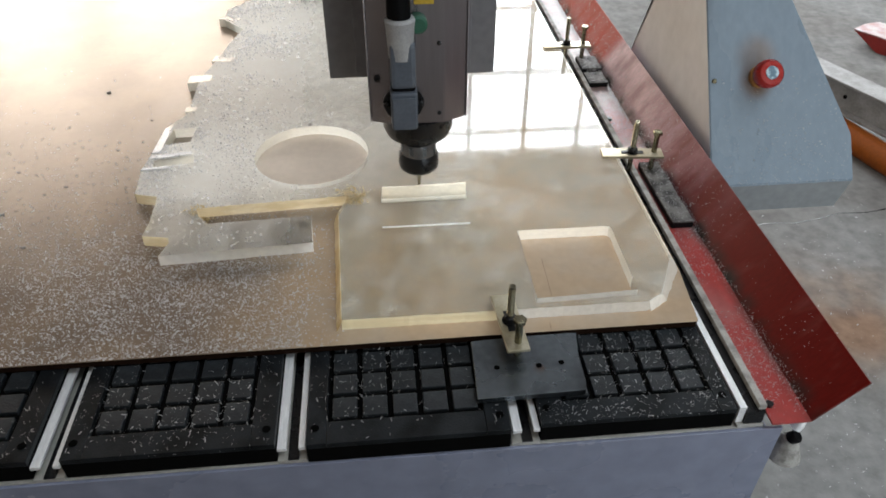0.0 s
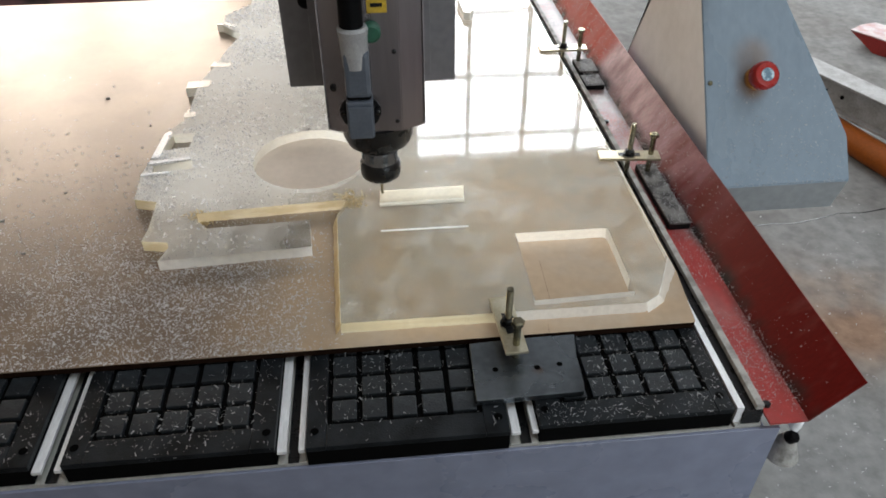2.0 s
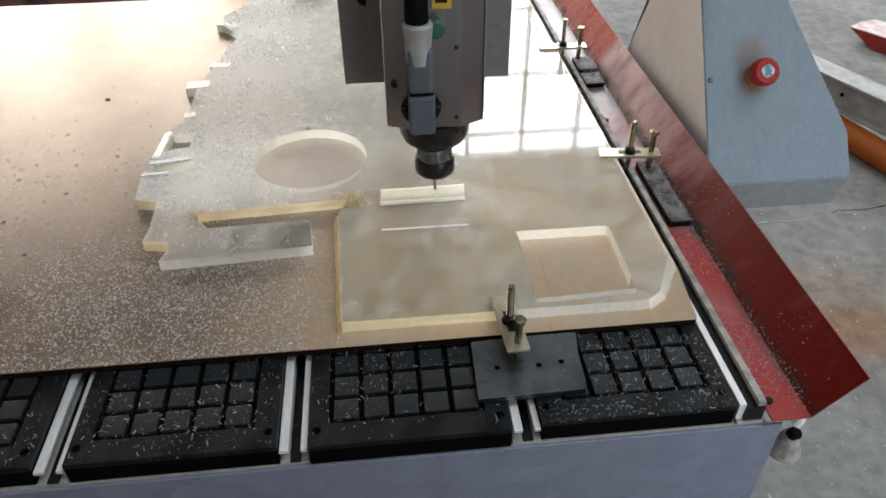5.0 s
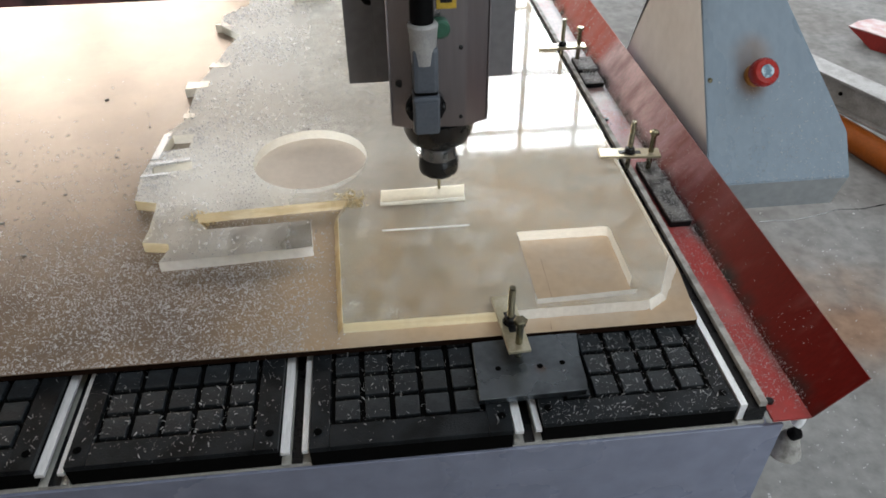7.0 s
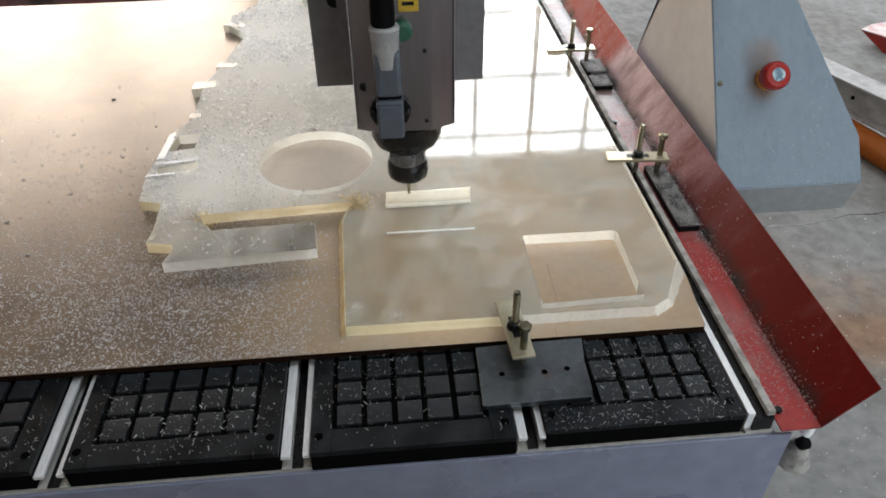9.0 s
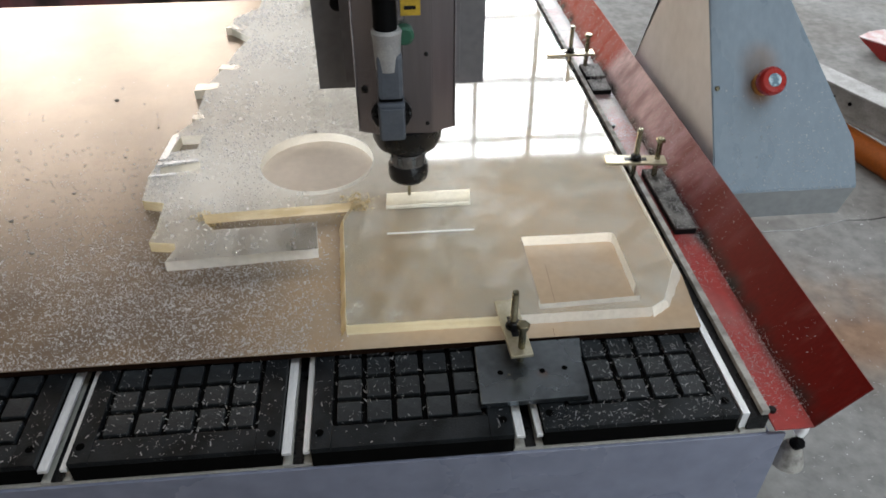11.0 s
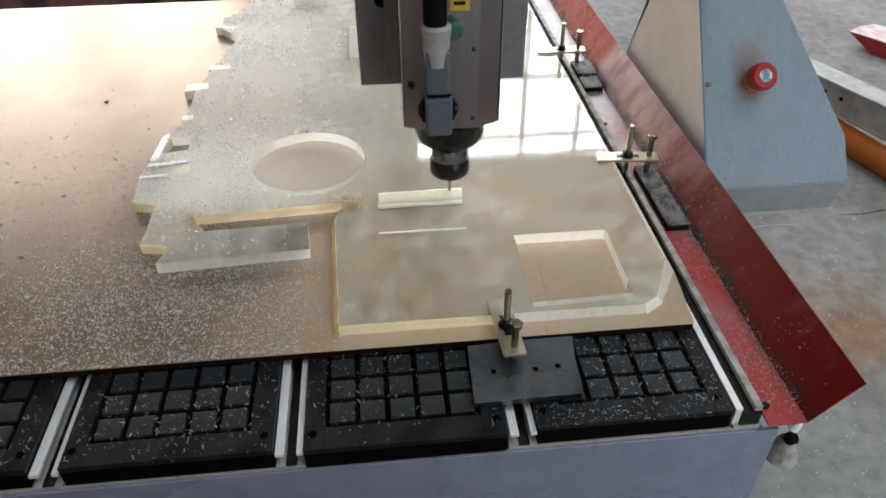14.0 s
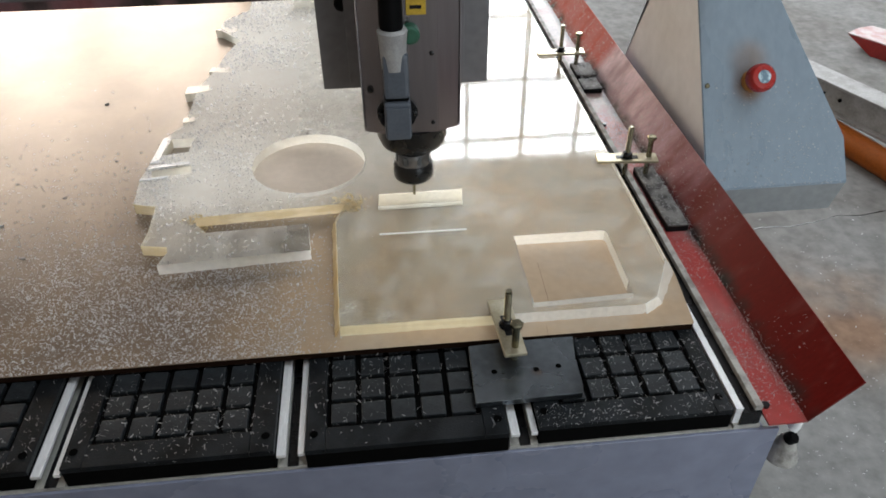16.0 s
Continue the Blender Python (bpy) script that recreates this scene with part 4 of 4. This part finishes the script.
crack = [(1.05, 1.225), (1.14, 1.238), (1.20, 1.247), (1.27, 1.252), (1.33, 1.246), (1.42, 1.262), (1.50, 1.285), (1.58, 1.279), (1.70, 1.300)]
bm = B()
for (a, b), (c, d) in zip(crack, crack[1:]):
    prism(bm, [(a, b - 0.002), (c, d - 0.0015), (c, d + 0.0015), (a, b + 0.002)], FLOOR_Z + 0.0002, FLOOR_Z + 0.0008, "z")
tagged(part("floor_crack", bm, BLACK, bpy.data.objects["floor"]), "fine dark crack in the concrete")


# ---- swarf ----
def swarf(name, count, place, label, small=0.0007, big=0.0024, mat=CHIP, slim=(0.25, 0.7), grow=None):
    """Loose curled chips, too many to count: each is two bent facets lying at a random tilt."""
    co, fa = [], []
    made = tries = 0
    while made < count and tries < count * 30:
        tries += 1
        p = place()
        if p is None:
            continue
        s = (small + (big - small) * random.random() ** 2.5) * (grow(p[0], p[1]) if grow else 1.0)
        w = s * random.uniform(*slim)
        m = Euler((random.uniform(-1.1, 1.1), random.uniform(-1.1, 1.1), random.uniform(0, 6.3))).to_matrix()
        c = Vector(p) + Vector((0, 0, s * 0.35))
        k = len(co)
        for q in ((-s, -w, 0), (-s, w, 0), (0, -w, s * 0.4), (0, w, s * 0.4), (s, -w, 0), (s, w, 0)):
            co.append(c + m @ Vector(q))
        fa += [(k, k + 2, k + 3, k + 1), (k + 2, k + 4, k + 5, k + 3)]
        made += 1
    me = bpy.data.meshes.new(name)
    me.from_pydata(co, [], fa)
    me.materials.append(mat)
    return tagged(new(name, me), label, "swarf", kind="stuff")


def inside(x, y, poly):
    hit = False
    for (a, b), (c, d) in zip(poly, poly[1:] + poly[:1]):
        if (b > y) != (d > y) and x < (c - a) * (y - b) / (d - b) + a:
            hit = not hit
    return hit


def clump(x, y, s=9.0):
    return noise.fractal(Vector((x * s, y * s, 0.3)), 1.0, 2.0, 4)


def on_board():
    x, y = random.uniform(-0.75, 0.01), 0.09 + 1.1 * random.random() ** 1.5
    if inside(x, y, outline):
        return None
    heap = math.exp(-((x + 0.21) / 0.17) ** 2 - ((y - 0.225) / 0.09) ** 2)
    far = 0.34 * math.exp(-max(0, y - 0.25) * 6.0 - max(0, y - 0.5) * 9.0) if x < -0.03 else 0.04
    if random.random() > far * (0.7 + 0.5 * clump(x, y, 22)) + heap * (0.62 + 0.45 * clump(x, y, 40)):
        return None
    return (x, y, 0.008)


def on_sheet():
    x, y = random.uniform(-0.27, 0.05), random.uniform(0.11, 1.15)
    if not inside(x, y, outline) or any(inside(x, y, h) for h in holes):
        return None
    if random.random() > max(0.0, 0.42 - (x + 0.15) * 2.4) * (0.5 + 0.8 * clump(x, y, 14)) * (0.5 if y < 0.32 else 1.0 if y < 0.6 else 0.45):
        return None
    return (x, y, TOP)


def on_plates():
    x, y = random.uniform(-0.48, 0.40), random.uniform(-0.03, 0.088)
    u = (x + 0.4535 + 0.0245) % 0.2269
    if u > 0.195 or (0.14 < x < 0.265 and y > 0.0):
        return None
    if random.random() > 0.3 + 0.6 * clump(x, y, 12) + 0.6 * (x > 0.2):
        return None
    return (x, y, 0.0002)


def on_tray():
    x, y = random.uniform(0.435, 0.512), -0.03 + 1.4 * random.random()
    if x > 0.478 and random.random() > (0.28 if 0.45 < y < 0.82 else 0.16 if y > 0.25 else 0.09):
        return None
    z = -0.0118 if x < 0.474 else -0.0118 + (x - 0.474) * 0.053 / 0.0408
    if random.random() > 0.22 + 0.65 * min(1, max(0, (y - 0.08) * 2.2)) + 0.5 * clump(x, y, 12) + 0.4 * math.exp(-((x - 0.474) / 0.008) ** 2):
        return None
    if 0.44 < x < 0.474 and (0.28 < y < 0.434 or 0.70 < y < 0.81):
        if random.random() < 0.55:
            return None
        z = -0.0006
    return (x, y, z)


def by_distance(x, y):
    """The far chips cling together in larger flakes."""
    return 1.0 + 0.7 * min(1.0, max(0.0, (y - 0.35) / 0.5))


swarf("coarse_swarf", 5200, on_board, "larger curled acrylic chips among the swarf on the fibreboard", 0.0009, 0.0028, slim=(0.15, 0.42), grow=by_distance)
swarf("acrylic_swarf", 26000, on_board, "white acrylic swarf strewn in drifts over the fibreboard", 0.0004, 0.0015, grow=by_distance)
swarf("sheet_swarf", 9000, on_sheet, "fine white swarf scattered on the acrylic sheet", 0.0005, 0.0021, grow=by_distance)
swarf("plate_swarf", 2500, on_plates, "curled white shavings on the black vacuum plates", 0.0005, 0.0026, slim=(0.08, 0.25))
swarf("tray_swarf", 25000, on_tray, "fine white swarf on the red chip tray", 0.0003, 0.0015, slim=(0.12, 0.4))


def on_strip():
    """Shavings thrown up round both ends of the long slit."""
    cx, cy, r = random.choice(((0.026, 0.346, 0.016), (0.012, 0.352, 0.020), (-0.176, 0.330, 0.012), (0.022, 0.335, 0.010)))
    x, y = random.gauss(cx, r * 0.6), random.gauss(cy, r * 0.5)
    return (x, y, TOP if inside(x, y, outline) else 0.008)


swarf("shaving_heap", 1000, on_strip, "small fluffy heaps of amber shavings beside the cut slit", 0.0006, 0.0030, SHAVING, (0.15, 0.4))


def on_housing():
    x, z = random.uniform(0.56, 0.75), -0.02 + 0.13 * random.random() ** 1.6
    return on_front(x, z) - Vector((0, 0, 0.0003)) if x < 0.755 - max(0, z - 0.034) * 0.53 else None


swarf("housing_swarf", 1100, on_housing, "fine pale chips clinging to the slanted housing", 0.0004, 0.0017)


def on_floor():
    x, y = random.uniform(0.55, 1.6), random.uniform(-0.2, 1.6)
    return (x, y, FLOOR_Z) if random.random() < 0.4 + 0.5 * clump(x, y, 4) else None


swarf("floor_swarf", 1500, on_floor, "scattered white swarf on the concrete floor", 0.0008, 0.0035)


def motions():
    """The head shuttles along the groove and weaves across it."""
    rows = [
        (0, 0.1110, 0.3680),
        (0.5, 0.1008, 0.3717),
        (1, 0.0925, 0.3631),
        (1.5, 0.0727, 0.3697),
        (2, 0.0628, 0.3616),
        (2.5, 0.0747, 0.3693),
        (3, 0.0920, 0.3614),
        (3.5, 0.0920, 0.3614),
        (3.7, 0.0920, 0.3614),
        (3.8, 0.1045, 0.3650),
        (4, 0.1094, 0.3659),
        (5, 0.1340, 0.3600),
        (6, 0.1560, 0.3620),
        (6.5, 0.1466, 0.3694),
        (7, 0.1393, 0.3624),
        (7.5, 0.1153, 0.3714),
        (8, 0.1076, 0.3707),
        (8.5, 0.0949, 0.3660),
        (9, 0.0909, 0.3622),
        (9.1, 0.0909, 0.3622),
        (9.2, 0.0775, 0.3640),
        (9.6, 0.0700, 0.3600),
        (10.2, 0.0630, 0.3580),
        (10.8, 0.0830, 0.3610),
        (11.5, 0.1089, 0.3630),
        (12, 0.1283, 0.3704),
        (12.5, 0.1407, 0.3626),
        (13, 0.1537, 0.3703),
        (13.5, 0.1570, 0.3627),
        (14, 0.1572, 0.3633),
        (14.5, 0.1435, 0.3684),
        (15, 0.1367, 0.3629),
        (15.5, 0.1131, 0.3703),
        (16, 0.1086, 0.3625),
    ]
    walk(head, [(t, pose(x, y, 0.0205)) for t, x, y in rows])


motions()
